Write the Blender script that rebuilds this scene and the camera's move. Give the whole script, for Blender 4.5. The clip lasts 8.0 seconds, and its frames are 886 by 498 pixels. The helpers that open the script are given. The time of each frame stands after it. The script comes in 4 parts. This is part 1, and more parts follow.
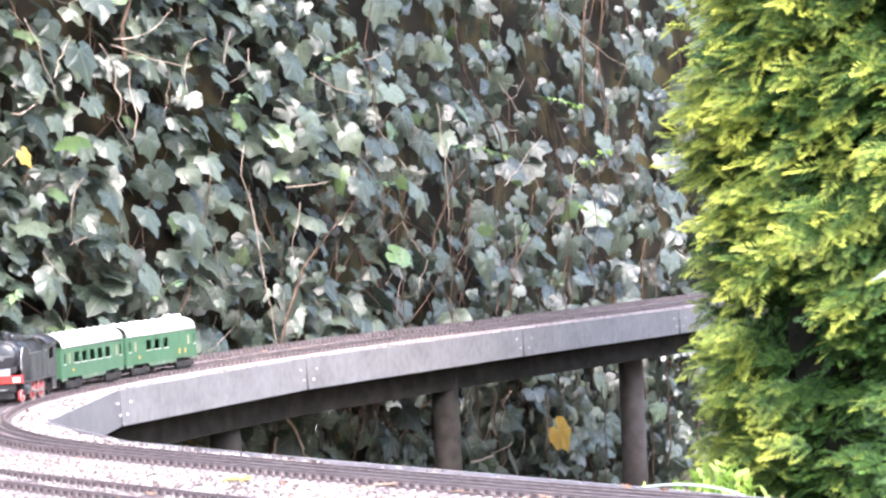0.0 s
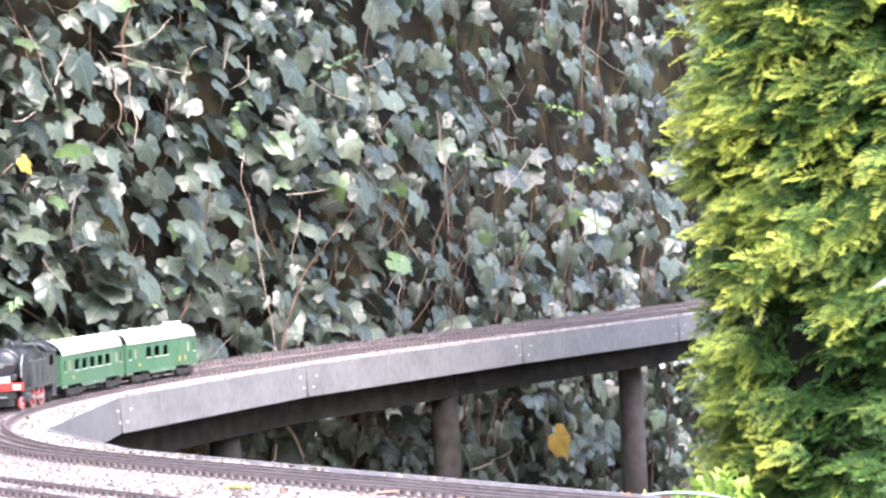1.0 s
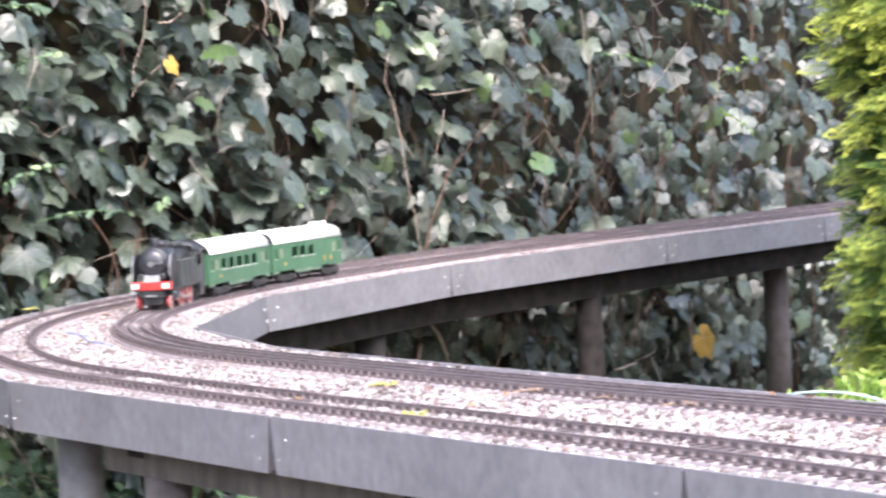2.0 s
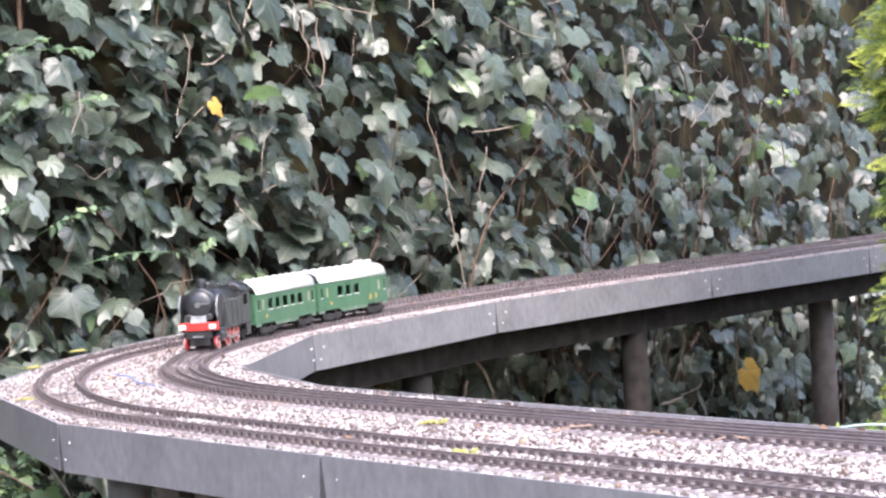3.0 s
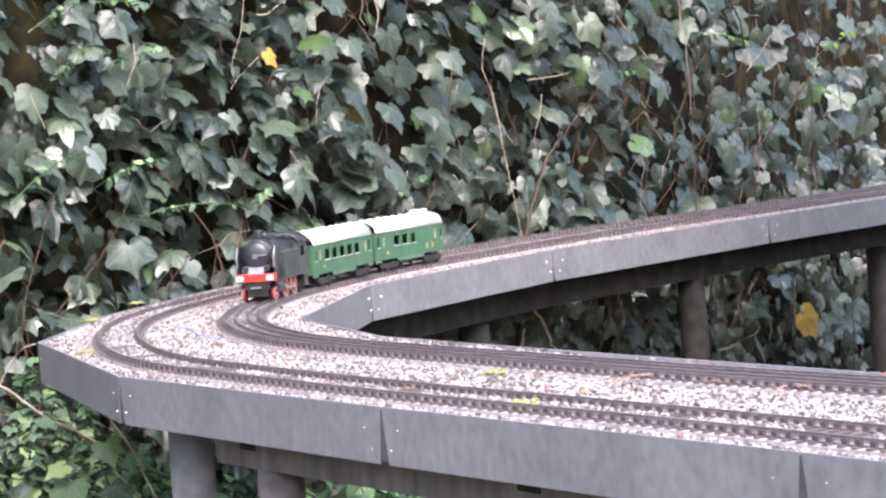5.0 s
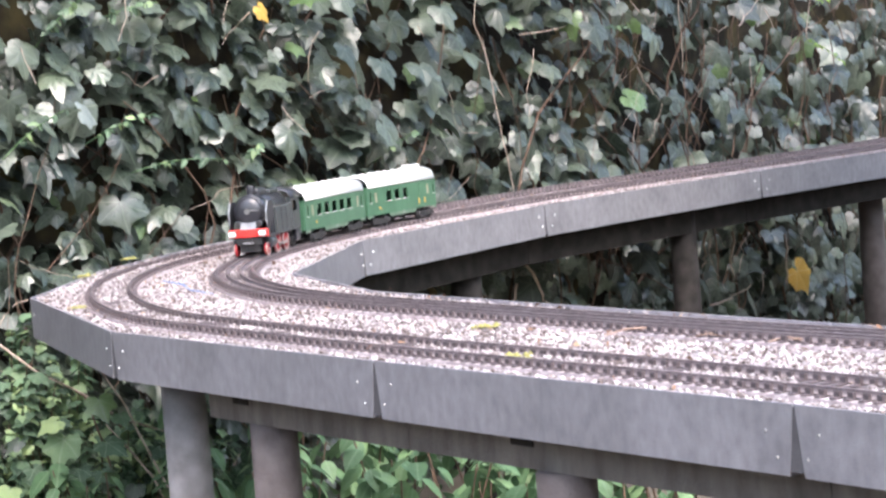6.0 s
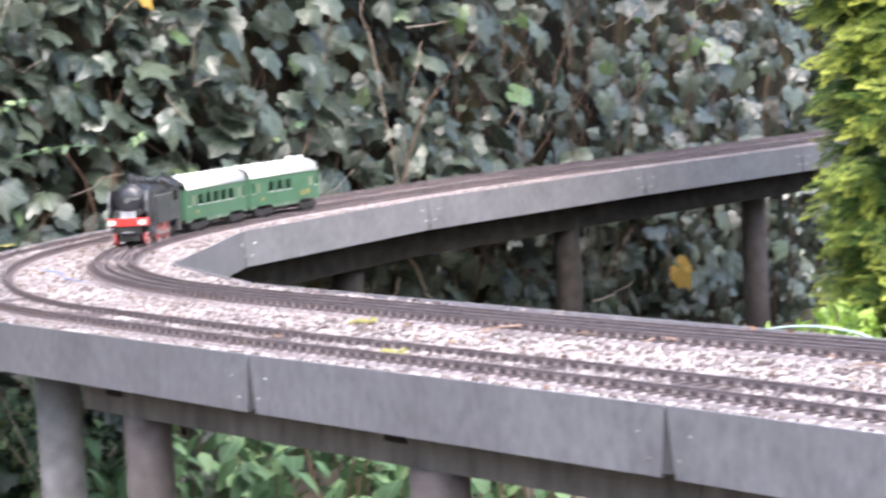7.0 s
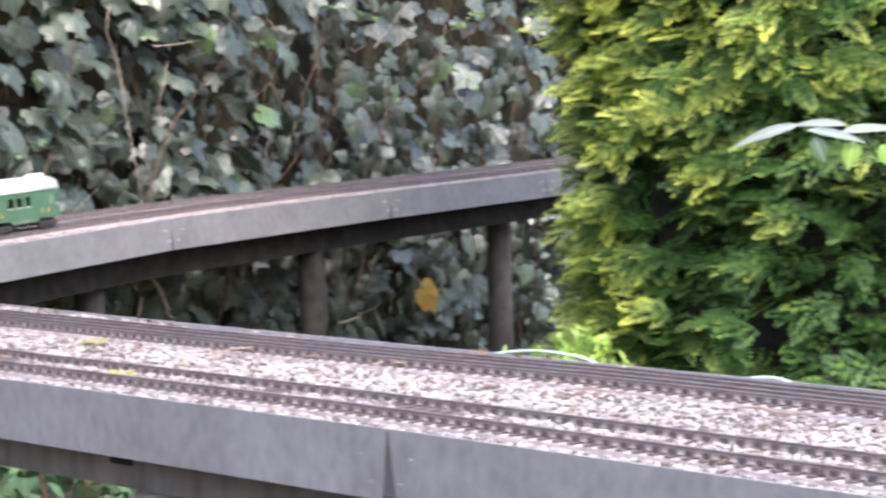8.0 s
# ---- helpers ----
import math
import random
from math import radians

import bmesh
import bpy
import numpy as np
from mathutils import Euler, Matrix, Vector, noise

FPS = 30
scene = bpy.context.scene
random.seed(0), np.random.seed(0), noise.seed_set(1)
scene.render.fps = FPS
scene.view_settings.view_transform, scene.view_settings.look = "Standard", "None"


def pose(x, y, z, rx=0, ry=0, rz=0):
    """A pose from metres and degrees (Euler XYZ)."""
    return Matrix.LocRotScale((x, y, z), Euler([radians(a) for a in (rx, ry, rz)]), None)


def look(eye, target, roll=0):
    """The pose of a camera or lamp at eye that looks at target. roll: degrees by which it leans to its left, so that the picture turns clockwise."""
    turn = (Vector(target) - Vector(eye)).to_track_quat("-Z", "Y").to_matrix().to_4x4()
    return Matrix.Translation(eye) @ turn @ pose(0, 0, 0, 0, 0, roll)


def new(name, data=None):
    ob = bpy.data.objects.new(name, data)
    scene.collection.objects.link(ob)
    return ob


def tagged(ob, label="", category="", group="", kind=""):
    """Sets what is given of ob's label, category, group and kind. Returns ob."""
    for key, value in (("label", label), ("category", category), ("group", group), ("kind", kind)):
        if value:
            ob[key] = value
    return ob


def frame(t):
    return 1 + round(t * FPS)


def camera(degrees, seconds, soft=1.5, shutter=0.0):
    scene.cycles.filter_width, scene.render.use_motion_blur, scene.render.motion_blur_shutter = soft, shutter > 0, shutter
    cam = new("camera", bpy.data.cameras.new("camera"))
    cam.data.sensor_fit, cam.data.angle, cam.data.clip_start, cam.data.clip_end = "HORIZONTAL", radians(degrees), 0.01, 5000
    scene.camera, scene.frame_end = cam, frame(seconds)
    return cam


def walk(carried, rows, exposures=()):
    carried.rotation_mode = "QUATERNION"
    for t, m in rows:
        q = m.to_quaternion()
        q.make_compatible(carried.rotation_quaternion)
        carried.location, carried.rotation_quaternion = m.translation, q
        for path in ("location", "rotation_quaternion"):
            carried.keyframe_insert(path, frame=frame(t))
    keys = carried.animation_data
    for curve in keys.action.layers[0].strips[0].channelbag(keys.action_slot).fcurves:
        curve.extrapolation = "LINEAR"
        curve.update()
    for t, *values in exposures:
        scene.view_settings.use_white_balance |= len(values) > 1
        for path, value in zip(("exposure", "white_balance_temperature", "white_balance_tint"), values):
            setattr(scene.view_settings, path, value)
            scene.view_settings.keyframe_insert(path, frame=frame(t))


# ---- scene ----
cam = camera(22.0, 8.0, soft=2.45, shutter=0.6)
# seconds, eye x, y, z, then heading, downward tilt and lean in degrees
PATH = [
    (0, 0.0123, 0.0065, 0.2421, 6.560, 0.968, 2.857),
    (0.5, 0.0103, 0.0078, 0.2423, 6.932, 0.742, 2.655),
    (1, 0.0098, 0.0061, 0.2432, 6.608, 0.798, 2.829),
    (1.5, 0.0107, 0.0024, 0.2488, 5.441, 1.677, 3.033),
    (2, 0.0095, -0.0013, 0.2419, 2.863, 3.104, 2.975),
    (2.2, 0.0082, -0.0021, 0.2422, 2.566, 2.804, 4.005),
    (3.3, 0.0011, -0.0061, 0.2437, 1.666, 2.100, 3.777),
    (3.5, -0.0002, -0.0069, 0.2440, 1.478, 2.416, 3.955),
    (4, -0.0021, -0.0043, 0.2448, 0.673, 3.213, 4.316),
    (4.5, 0.0000, -0.0000, 0.2478, 0.000, 3.648, 4.451),
    (4.7, -0.0001, 0.0002, 0.2473, 0.305, 3.291, 4.412),
    (5.8, -0.0008, 0.0014, 0.2447, 0.519, 4.127, 4.440),
    (6, -0.0010, 0.0016, 0.2442, 0.552, 4.463, 4.541),
    (6.5, 0.0047, 0.0046, 0.2496, 1.667, 5.200, 3.819),
    (7, 0.0084, 0.0106, 0.2467, 3.357, 4.889, 3.329),
    (7.5, 0.0220, 0.0049, 0.2512, 6.632, 4.700, 2.870),
    (8, 0.0288, 0.0024, 0.2477, 9.526, 4.646, 2.113),
]


def aim(x, y, z, heading, tilt, lean):
    h, p = radians(heading), radians(tilt)
    way = Vector((math.sin(h) * math.cos(p), math.cos(h) * math.cos(p), -math.sin(p)))
    return look((x, y, z), Vector((x, y, z)) + 3 * way, -lean)


walk(cam, [(t, aim(*rest)) for t, *rest in PATH], [(0.0, 2.66, 6210, 18), (1.2, 2.6, 6210, 18), (2.2, 2.14, 6260, 18), (4.5, 2.04, 6200, 17), (8.0, 1.95, 6230, 15.5)])

# ---- light: an overcast sky, with a broad soft sun ----
world = bpy.data.worlds.new("sky")
scene.world = world
world.use_nodes = True
wn = world.node_tree
sky = wn.nodes.new("ShaderNodeTexSky")
sky.sky_type, sky.sun_disc = "NISHITA", False
sky.sun_elevation, sky.sun_rotation = radians(56), radians(165)
sky.air_density, sky.dust_density = 1.6, 4.0
wn.links.new(sky.outputs[0], wn.nodes["Background"].inputs["Color"])
wn.nodes["Background"].inputs["Strength"].default_value = 0.15
sun = new("sun", bpy.data.lights.new("sun", "SUN"))
sun.data.energy, sun.data.angle, sun.data.color = 1.05, radians(50), (1.0, 0.98, 0.96)
sun.matrix_world = look((0.92, -0.45, 4.1), (0.2, 2.2, 0.0))


# ---- materials ----
def mat(name, stops, rough=0.6, metal=0.0, scale=40.0, bump=0.0, fine=400.0, spec=0.5, coat=0.0, island=0.0, stain=0.0, stretch=(1, 1, 1)):
    """A node material: noise between the colours of stops, finer grain in the relief, and stains."""
    m = bpy.data.materials.new(name)
    m.use_nodes = True
    n, l = m.node_tree.nodes, m.node_tree.links
    b = n["Principled BSDF"]
    co = n.new("ShaderNodeTexCoord")
    tex = n.new("ShaderNodeTexNoise")
    tex.inputs["Scale"].default_value, tex.inputs["Detail"].default_value = scale, 6.0
    grain = n.new("ShaderNodeMapping")
    grain.inputs["Scale"].default_value = stretch
    l.new(co.outputs["Object"], grain.inputs["Vector"])
    l.new(grain.outputs["Vector"], tex.inputs["Vector"])
    ramp = n.new("ShaderNodeValToRGB")
    while len(ramp.color_ramp.elements) < len(stops):
        ramp.color_ramp.elements.new(0.5)
    for k, c in enumerate(stops):
        ramp.color_ramp.elements[k].position = 0.3 + 0.4 * k / max(1, len(stops) - 1)
        ramp.color_ramp.elements[k].color = (*c, 1)
    fac = tex.outputs["Fac"]
    if island:
        geo, info = n.new("ShaderNodeNewGeometry"), n.new("ShaderNodeObjectInfo")
        both, wrap = n.new("ShaderNodeMath"), n.new("ShaderNodeMath")
        both.operation, wrap.operation = "ADD", "FRACT"
        l.new(geo.outputs["Random Per Island"], both.inputs[0])
        l.new(info.outputs["Random"], both.inputs[1])
        l.new(both.outputs[0], wrap.inputs[0])
        mix = n.new("ShaderNodeMath")
        mix.operation = "MULTIPLY_ADD"
        l.new(wrap.outputs[0], mix.inputs[0])
        mix.inputs[1].default_value = island
        sub = n.new("ShaderNodeMath")
        sub.operation = "ADD"
        l.new(tex.outputs["Fac"], sub.inputs[0])
        sub.inputs[1].default_value = -island / 2
        l.new(sub.outputs[0], mix.inputs[2])
        fac = mix.outputs[0]
    l.new(fac, ramp.inputs["Fac"])
    colour = ramp.outputs["Color"]
    if stain:
        big = n.new("ShaderNodeTexNoise")
        big.inputs["Scale"].default_value, big.inputs["Detail"].default_value = scale / 7, 8.0
        l.new(co.outputs["Object"], big.inputs["Vector"])
        cut = n.new("ShaderNodeMapRange")
        cut.inputs["From Min"].default_value, cut.inputs["From Max"].default_value = 0.42, 0.7
        cut.inputs["To Max"].default_value = stain
        l.new(big.outputs["Fac"], cut.inputs["Value"])
        mx = n.new("ShaderNodeMix")
        mx.data_type = "RGBA"
        l.new(cut.outputs[0], mx.inputs["Factor"])
        l.new(colour, mx.inputs["A"])
        mx.inputs["B"].default_value = (*[c * 0.45 for c in stops[0]], 1)
        colour = mx.outputs["Result"]
    l.new(colour, b.inputs["Base Color"])
    b.inputs["Roughness"].default_value, b.inputs["Metallic"].default_value = rough, metal
    b.inputs["Specular IOR Level"].default_value, b.inputs["Coat Weight"].default_value = spec, coat
    if bump:
        g = n.new("ShaderNodeTexNoise")
        g.inputs["Scale"].default_value, g.inputs["Detail"].default_value = fine, 4.0
        l.new(co.outputs["Object"], g.inputs["Vector"])
        bp = n.new("ShaderNodeBump")
        bp.inputs["Strength"].default_value, bp.inputs["Distance"].default_value = bump, 0.002
        l.new(g.outputs["Fac"], bp.inputs["Height"])
        l.new(bp.outputs[0], b.inputs["Normal"])
    return m


def leaf_mat(name, stops, vein, rough=0.35, spec=0.6, through_light=0.25, vein_from=0.8, vein_mix=0.75, relief=0.45):
    """Foliage: a colour for each leaf, pale veins from the mesh's own 'vein' values, light through the blade."""
    m = bpy.data.materials.new(name)
    m.use_nodes = True
    n, l = m.node_tree.nodes, m.node_tree.links
    b = n["Principled BSDF"]
    geo, info, att = n.new("ShaderNodeNewGeometry"), n.new("ShaderNodeObjectInfo"), n.new("ShaderNodeAttribute")
    att.attribute_name = "vein"
    add = n.new("ShaderNodeMath")
    add.operation = "ADD"
    l.new(geo.outputs["Random Per Island"], add.inputs[0])
    l.new(info.outputs["Random"], add.inputs[1])
    wrap = n.new("ShaderNodeMath")
    wrap.operation = "FRACT"
    l.new(add.outputs[0], wrap.inputs[0])
    ramp = n.new("ShaderNodeValToRGB")
    while len(ramp.color_ramp.elements) < len(stops):
        ramp.color_ramp.elements.new(0.5)
    for k, (p, c) in enumerate(stops):
        ramp.color_ramp.elements[k].position, ramp.color_ramp.elements[k].color = p, (*c, 1)
    l.new(wrap.outputs[0], ramp.inputs["Fac"])
    co, tex = n.new("ShaderNodeTexCoord"), n.new("ShaderNodeTexNoise")
    tex.inputs["Scale"].default_value, tex.inputs["Detail"].default_value = 60.0, 4.0
    l.new(co.outputs["Object"], tex.inputs["Vector"])
    hsv = n.new("ShaderNodeHueSaturation")
    val = n.new("ShaderNodeMapRange")
    val.inputs["To Min"].default_value, val.inputs["To Max"].default_value = 0.6, 1.4
    l.new(tex.outputs["Fac"], val.inputs["Value"])
    l.new(val.outputs[0], hsv.inputs["Value"])
    l.new(ramp.outputs["Color"], hsv.inputs["Color"])
    cut = n.new("ShaderNodeMapRange")
    cut.inputs["From Min"].default_value, cut.inputs["From Max"].default_value = vein_from, 1.0
    cut.inputs["To Max"].default_value = vein_mix
    l.new(att.outputs["Fac"], cut.inputs["Value"])
    mx = n.new("ShaderNodeMix")
    mx.data_type = "RGBA"
    l.new(cut.outputs[0], mx.inputs["Factor"])
    l.new(hsv.outputs["Color"], mx.inputs["A"])
    mx.inputs["B"].default_value = (*vein, 1)
    l.new(mx.outputs["Result"], b.inputs["Base Color"])
    b.inputs["Specular IOR Level"].default_value = spec
    fine, gloss = n.new("ShaderNodeTexNoise"), n.new("ShaderNodeMapRange")
    fine.inputs["Scale"].default_value, fine.inputs["Detail"].default_value = 150.0, 3.0
    l.new(co.outputs["Object"], fine.inputs["Vector"])
    gloss.inputs["From Min"].default_value, gloss.inputs["From Max"].default_value = 0.3, 0.7
    gloss.inputs["To Min"].default_value, gloss.inputs["To Max"].default_value = rough * 0.75, min(1.0, rough * 1.4)
    l.new(fine.outputs["Fac"], gloss.inputs["Value"])
    l.new(gloss.outputs[0], b.inputs["Roughness"])
    bp = n.new("ShaderNodeBump")
    bp.inputs["Strength"].default_value, bp.inputs["Distance"].default_value = relief, 0.003
    l.new(fine.outputs["Fac"], bp.inputs["Height"])
    l.new(bp.outputs[0], b.inputs["Normal"])
    tr = n.new("ShaderNodeBsdfTranslucent")
    l.new(mx.outputs["Result"], tr.inputs["Color"])
    ms = n.new("ShaderNodeMixShader")
    ms.inputs[0].default_value = through_light
    l.new(b.outputs[0], ms.inputs[1])
    l.new(tr.outputs[0], ms.inputs[2])
    l.new(ms.outputs[0], n["Material Output"].inputs["Surface"])
    return m


SHEET = mat("galvanised_sheet", [(0.22, 0.216, 0.236), (0.262, 0.258, 0.281), (0.302, 0.298, 0.322)], 0.42, 0.3, 110, 0.12, 500, stain=0.3, stretch=(1, 1, 0.65))
TIMBER = mat("damp_timber", [(0.075, 0.063, 0.055), (0.125, 0.108, 0.095), (0.18, 0.158, 0.138)], 0.85, 0, 45, 0.5, 250, stain=0.35, stretch=(1, 1, 0.35))
CONCRETE = mat("grey_concrete", [(0.15, 0.143, 0.14), (0.28, 0.27, 0.272)], 0.85, 0, 35, 0.4, 300, stain=0.4)
STEEL = mat("bright_steel", [(0.3, 0.3, 0.3), (0.5, 0.5, 0.5)], 0.3, 0.9, 60)
MAUVE = mat("brown_concrete", [(0.085, 0.07, 0.066), (0.16, 0.135, 0.13)], 0.85, 0, 35, 0.4, 300, stain=0.4)
# concrete for the back posts, with the under-deck shade put into its colour
SHADED_CONCRETE = mat("shaded_concrete", [(0.018, 0.016, 0.015), (0.045, 0.04, 0.038)], 0.85, 0, 35, 0.4, 300, spec=0.15, stain=0.4)
JOINT = mat("joint_strip", [(0.06, 0.058, 0.063), (0.105, 0.102, 0.109)], 0.6, 0.2, 60, 0.1, 300)
# dark copy of the beam timber: shade below the deck painted in
SHADED_TIMBER = mat("shaded_timber", [(0.014, 0.0125, 0.0115), (0.034, 0.03, 0.027)], 0.9, 0, 30, 0.5, 250, spec=0.12)
ZINC = mat("zinc_screw", [(0.55, 0.55, 0.56), (0.7, 0.7, 0.7)], 0.4, 0.3, 60)
SLAB = mat("deck_board", [(0.26, 0.21, 0.215), (0.46, 0.4, 0.405), (0.6, 0.54, 0.545)], 0.9, 0, 200, 0.9, 260, stain=0.3)
STONE = mat("pale_gravel", [(0.13, 0.102, 0.094), (0.27, 0.23, 0.224), (0.41, 0.366, 0.363), (0.56, 0.515, 0.513)], 0.9, 0, 70, 0.3, 500, island=0.9, stain=0.45)
BED = mat("dusty_track_bed", [(0.26, 0.215, 0.218), (0.42, 0.365, 0.37), (0.54, 0.485, 0.488)], 0.9, 0, 90, 0.6, 300)
DUST = mat("dusty_rail_web", [(0.2, 0.163, 0.166), (0.34, 0.288, 0.29)], 0.8, 0.1, 90, 0.2, 400)
RAIL = mat("dull_rail", [(0.11, 0.088, 0.092), (0.22, 0.184, 0.188)], 0.5, 0.4, 60, 0.1, 400)
SLEEPER = mat("brown_sleeper", [(0.05, 0.039, 0.042), (0.125, 0.1, 0.105)], 0.8, 0, 80, 0.3, 400)
EARTH = mat("dark_earth", [(0.06, 0.05, 0.038), (0.14, 0.112, 0.082)], 0.95, 0, 12, 0.8, 90, stain=0.4)
# near-black stops paint the shade in the gaps of the ivy; ochre is wall
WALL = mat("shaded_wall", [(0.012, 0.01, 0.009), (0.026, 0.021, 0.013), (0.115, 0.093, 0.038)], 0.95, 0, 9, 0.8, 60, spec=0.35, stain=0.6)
RUNNER = mat("pale_runner", [(0.24, 0.18, 0.14), (0.42, 0.35, 0.29)], 0.8, 0, 60, 0.5, 300)
STEM = mat("ivy_stem", [(0.05, 0.03, 0.02), (0.15, 0.095, 0.063)], 0.8, 0, 60, 0.5, 300)
BARK = mat("bark", [(0.05, 0.033, 0.025), (0.12, 0.08, 0.06)], 0.9, 0, 40, 0.7, 200)
CORE_SHADE = mat("core_shade", [(0.004, 0.005, 0.003), (0.014, 0.014, 0.008)], 0.95, 0, 90, 1.0, 160)
IVY = leaf_mat("ivy_leaf", [(0.0, (0.022, 0.034, 0.024)), (0.4, (0.041, 0.057, 0.041)), (0.75, (0.075, 0.098, 0.071)), (0.965, (0.11, 0.14, 0.096)), (1.0, (0.11, 0.185, 0.06))], (0.26, 0.31, 0.23), 0.32, 0.9, 0.14, 0.8, 0.4, 0.18)
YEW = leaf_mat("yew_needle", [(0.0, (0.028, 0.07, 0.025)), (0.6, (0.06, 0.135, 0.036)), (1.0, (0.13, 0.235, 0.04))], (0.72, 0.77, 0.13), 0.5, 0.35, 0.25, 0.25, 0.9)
HERB = leaf_mat("herb_leaf", [(0.0, (0.07, 0.135, 0.065)), (0.6, (0.12, 0.215, 0.1)), (1.0, (0.19, 0.3, 0.14))], (0.26, 0.36, 0.22), 0.5, 0.4, 0.25, 0.8, 0.35)
CREEP = leaf_mat("creeper_leaf", [(0.0, (0.045, 0.08, 0.05)), (0.6, (0.12, 0.2, 0.115)), (1.0, (0.33, 0.44, 0.2))], (0.3, 0.37, 0.27), 0.5, 0.4, 0.3)
LIME = leaf_mat("lime_leaf", [(0.0, (0.17, 0.3, 0.05)), (1.0, (0.36, 0.5, 0.1))], (0.45, 0.58, 0.18), 0.4, 0.5, 0.35)


# ---- builders ----
def mesh_ob(name, verts, faces, material, parent=None, label="", smooth=False, veins=None):
    me = bpy.data.meshes.new(name)
    me.from_pydata([tuple(v) for v in verts], [], faces)
    me.update()
    if smooth:
        me.polygons.foreach_set("use_smooth", [True] * len(me.polygons))
    if veins is not None:
        me.attributes.new("vein", "FLOAT", "POINT").data.foreach_set("value", np.asarray(veins, np.float32))
    me.materials.append(material)
    ob = new(name, me)
    ob.parent = parent
    if label:
        ob["label"] = label
    return ob


def part(name, bm, material, parent, label="", smooth=False):
    me = bpy.data.meshes.new(name)
    bm.to_mesh(me)
    bm.free()
    if smooth:
        me.polygons.foreach_set("use_smooth", [True] * len(me.polygons))
    me.materials.append(material)
    ob = new(name, me)
    ob.parent = parent
    if label:
        ob["label"] = label
    return ob


def box(x0, x1, y0, y1, z0, z1, bevel=0.0, seg=2):
    bm = bmesh.new()
    bmesh.ops.create_cube(bm, size=1.0, matrix=Matrix.Translation(((x0 + x1) / 2, (y0 + y1) / 2, (z0 + z1) / 2)) @ Matrix.Diagonal((x1 - x0, y1 - y0, z1 - z0, 1)))
    if bevel:
        bmesh.ops.bevel(bm, geom=bm.edges[:], offset=bevel, segments=seg, affect="EDGES", profile=0.5)
    return bm


def cyl(r, h, m=Matrix(), sides=20, r2=None, bevel=0.0):
    """A cylinder or cone from z = 0 to h, then moved by m."""
    bm = bmesh.new()
    bmesh.ops.create_cone(bm, cap_ends=True, segments=sides, radius1=r, radius2=r if r2 is None else r2, depth=h, matrix=Matrix.Translation((0, 0, h / 2)))
    if bevel:
        bmesh.ops.bevel(bm, geom=[e for e in bm.edges if abs(e.verts[0].co.z - e.verts[1].co.z) < 1e-6], offset=bevel, segments=2, affect="EDGES", profile=0.5)
    bmesh.ops.transform(bm, matrix=m, verts=bm.verts[:])
    return bm


def thing(name, m, label, category, group="", kind=""):
    ob = new(name)
    ob.matrix_world = m
    return tagged(ob, label, category, group, kind)


def smooth_line(points, step):
    """Points at even steps along a smooth curve through the given ones, with their directions."""
    p = [Vector(q).to_3d() for q in points]
    p = [2 * p[0] - p[1], *p, 2 * p[-1] - p[-2]]
    dense = []
    for a, b, c, d in zip(p, p[1:], p[2:], p[3:]):
        for k in range(40):
            t = k / 40
            dense.append(0.5 * (2 * b + (c - a) * t + (2 * a - 5 * b + 4 * c - d) * t * t + (3 * b - a - 3 * c + d) * t**3))
    dense.append(p[-2])
    for _ in range(12):
        dense = [dense[0], *[(a + 2 * b + c) / 4 for a, b, c in zip(dense, dense[1:], dense[2:])], dense[-1]]
    out, gone, want = [], 0.0, 0.0
    for a, b in zip(dense, dense[1:]):
        d = (b - a).length
        while d > 0 and want <= gone + d:
            out.append((a.lerp(b, (want - gone) / d), (b - a).normalized()))
            want += step
        gone += d
    return out


def swept(line, offset, profile):
    """Vertices and faces of a profile (across, up) carried along a level line, offset to its left."""
    verts, faces, k = [], [], len(profile)
    for at, way in line:
        left = Vector((-way.y, way.x, 0))
        verts += [at + left * (offset + a) + Vector((0, 0, u)) for a, u in profile]
    for i in range(len(line) - 1):
        for j in range(k):
            q = (j + 1) % k
            faces.append((i * k + j, i * k + q, i * k + k + q, i * k + k + j))
    faces += [tuple(range(k)), tuple(range(len(line) * k - 1, len(line) * k - k - 1, -1))]
    return verts, faces


def tube(path, radii, sides=6):
    verts, faces = [], []
    for i, p in enumerate(path):
        way = (path[min(i + 1, len(path) - 1)] - path[max(i - 1, 0)]).normalized()
        u = way.orthogonal().normalized()
        v = way.cross(u)
        verts += [p + radii[i] * (u * math.cos(6.2832 * k / sides) + v * math.sin(6.2832 * k / sides)) for k in range(sides)]
    for i in range(len(path) - 1):
        for j in range(sides):
            q = (j + 1) % sides
            faces.append((i * sides + j, i * sides + q, i * sides + sides + q, i * sides + sides + j))
    return verts, faces


def tri_mesh(name, verts, tris, values, material, parent=None, label="", smooth=False):
    """One mesh from arrays of vertices and triangles, with a 'vein' value for each vertex."""
    me = bpy.data.meshes.new(name)
    me.vertices.add(len(verts))
    me.vertices.foreach_set("co", np.asarray(verts, np.float32).ravel())
    me.loops.add(3 * len(tris))
    me.loops.foreach_set("vertex_index", np.asarray(tris, np.int32).ravel())
    me.polygons.add(len(tris))
    me.polygons.foreach_set("loop_start", np.arange(0, 3 * len(tris), 3, dtype=np.int32))
    me.update(calc_edges=True)
    me.attributes.new("vein", "FLOAT", "POINT").data.foreach_set("value", np.asarray(values, np.float32))
    if smooth:
        me.polygons.foreach_set("use_smooth", [True] * len(me.polygons))
    me.materials.append(material)
    ob = new(name, me)
    ob.parent = parent
    if label:
        ob["label"] = label
    return ob


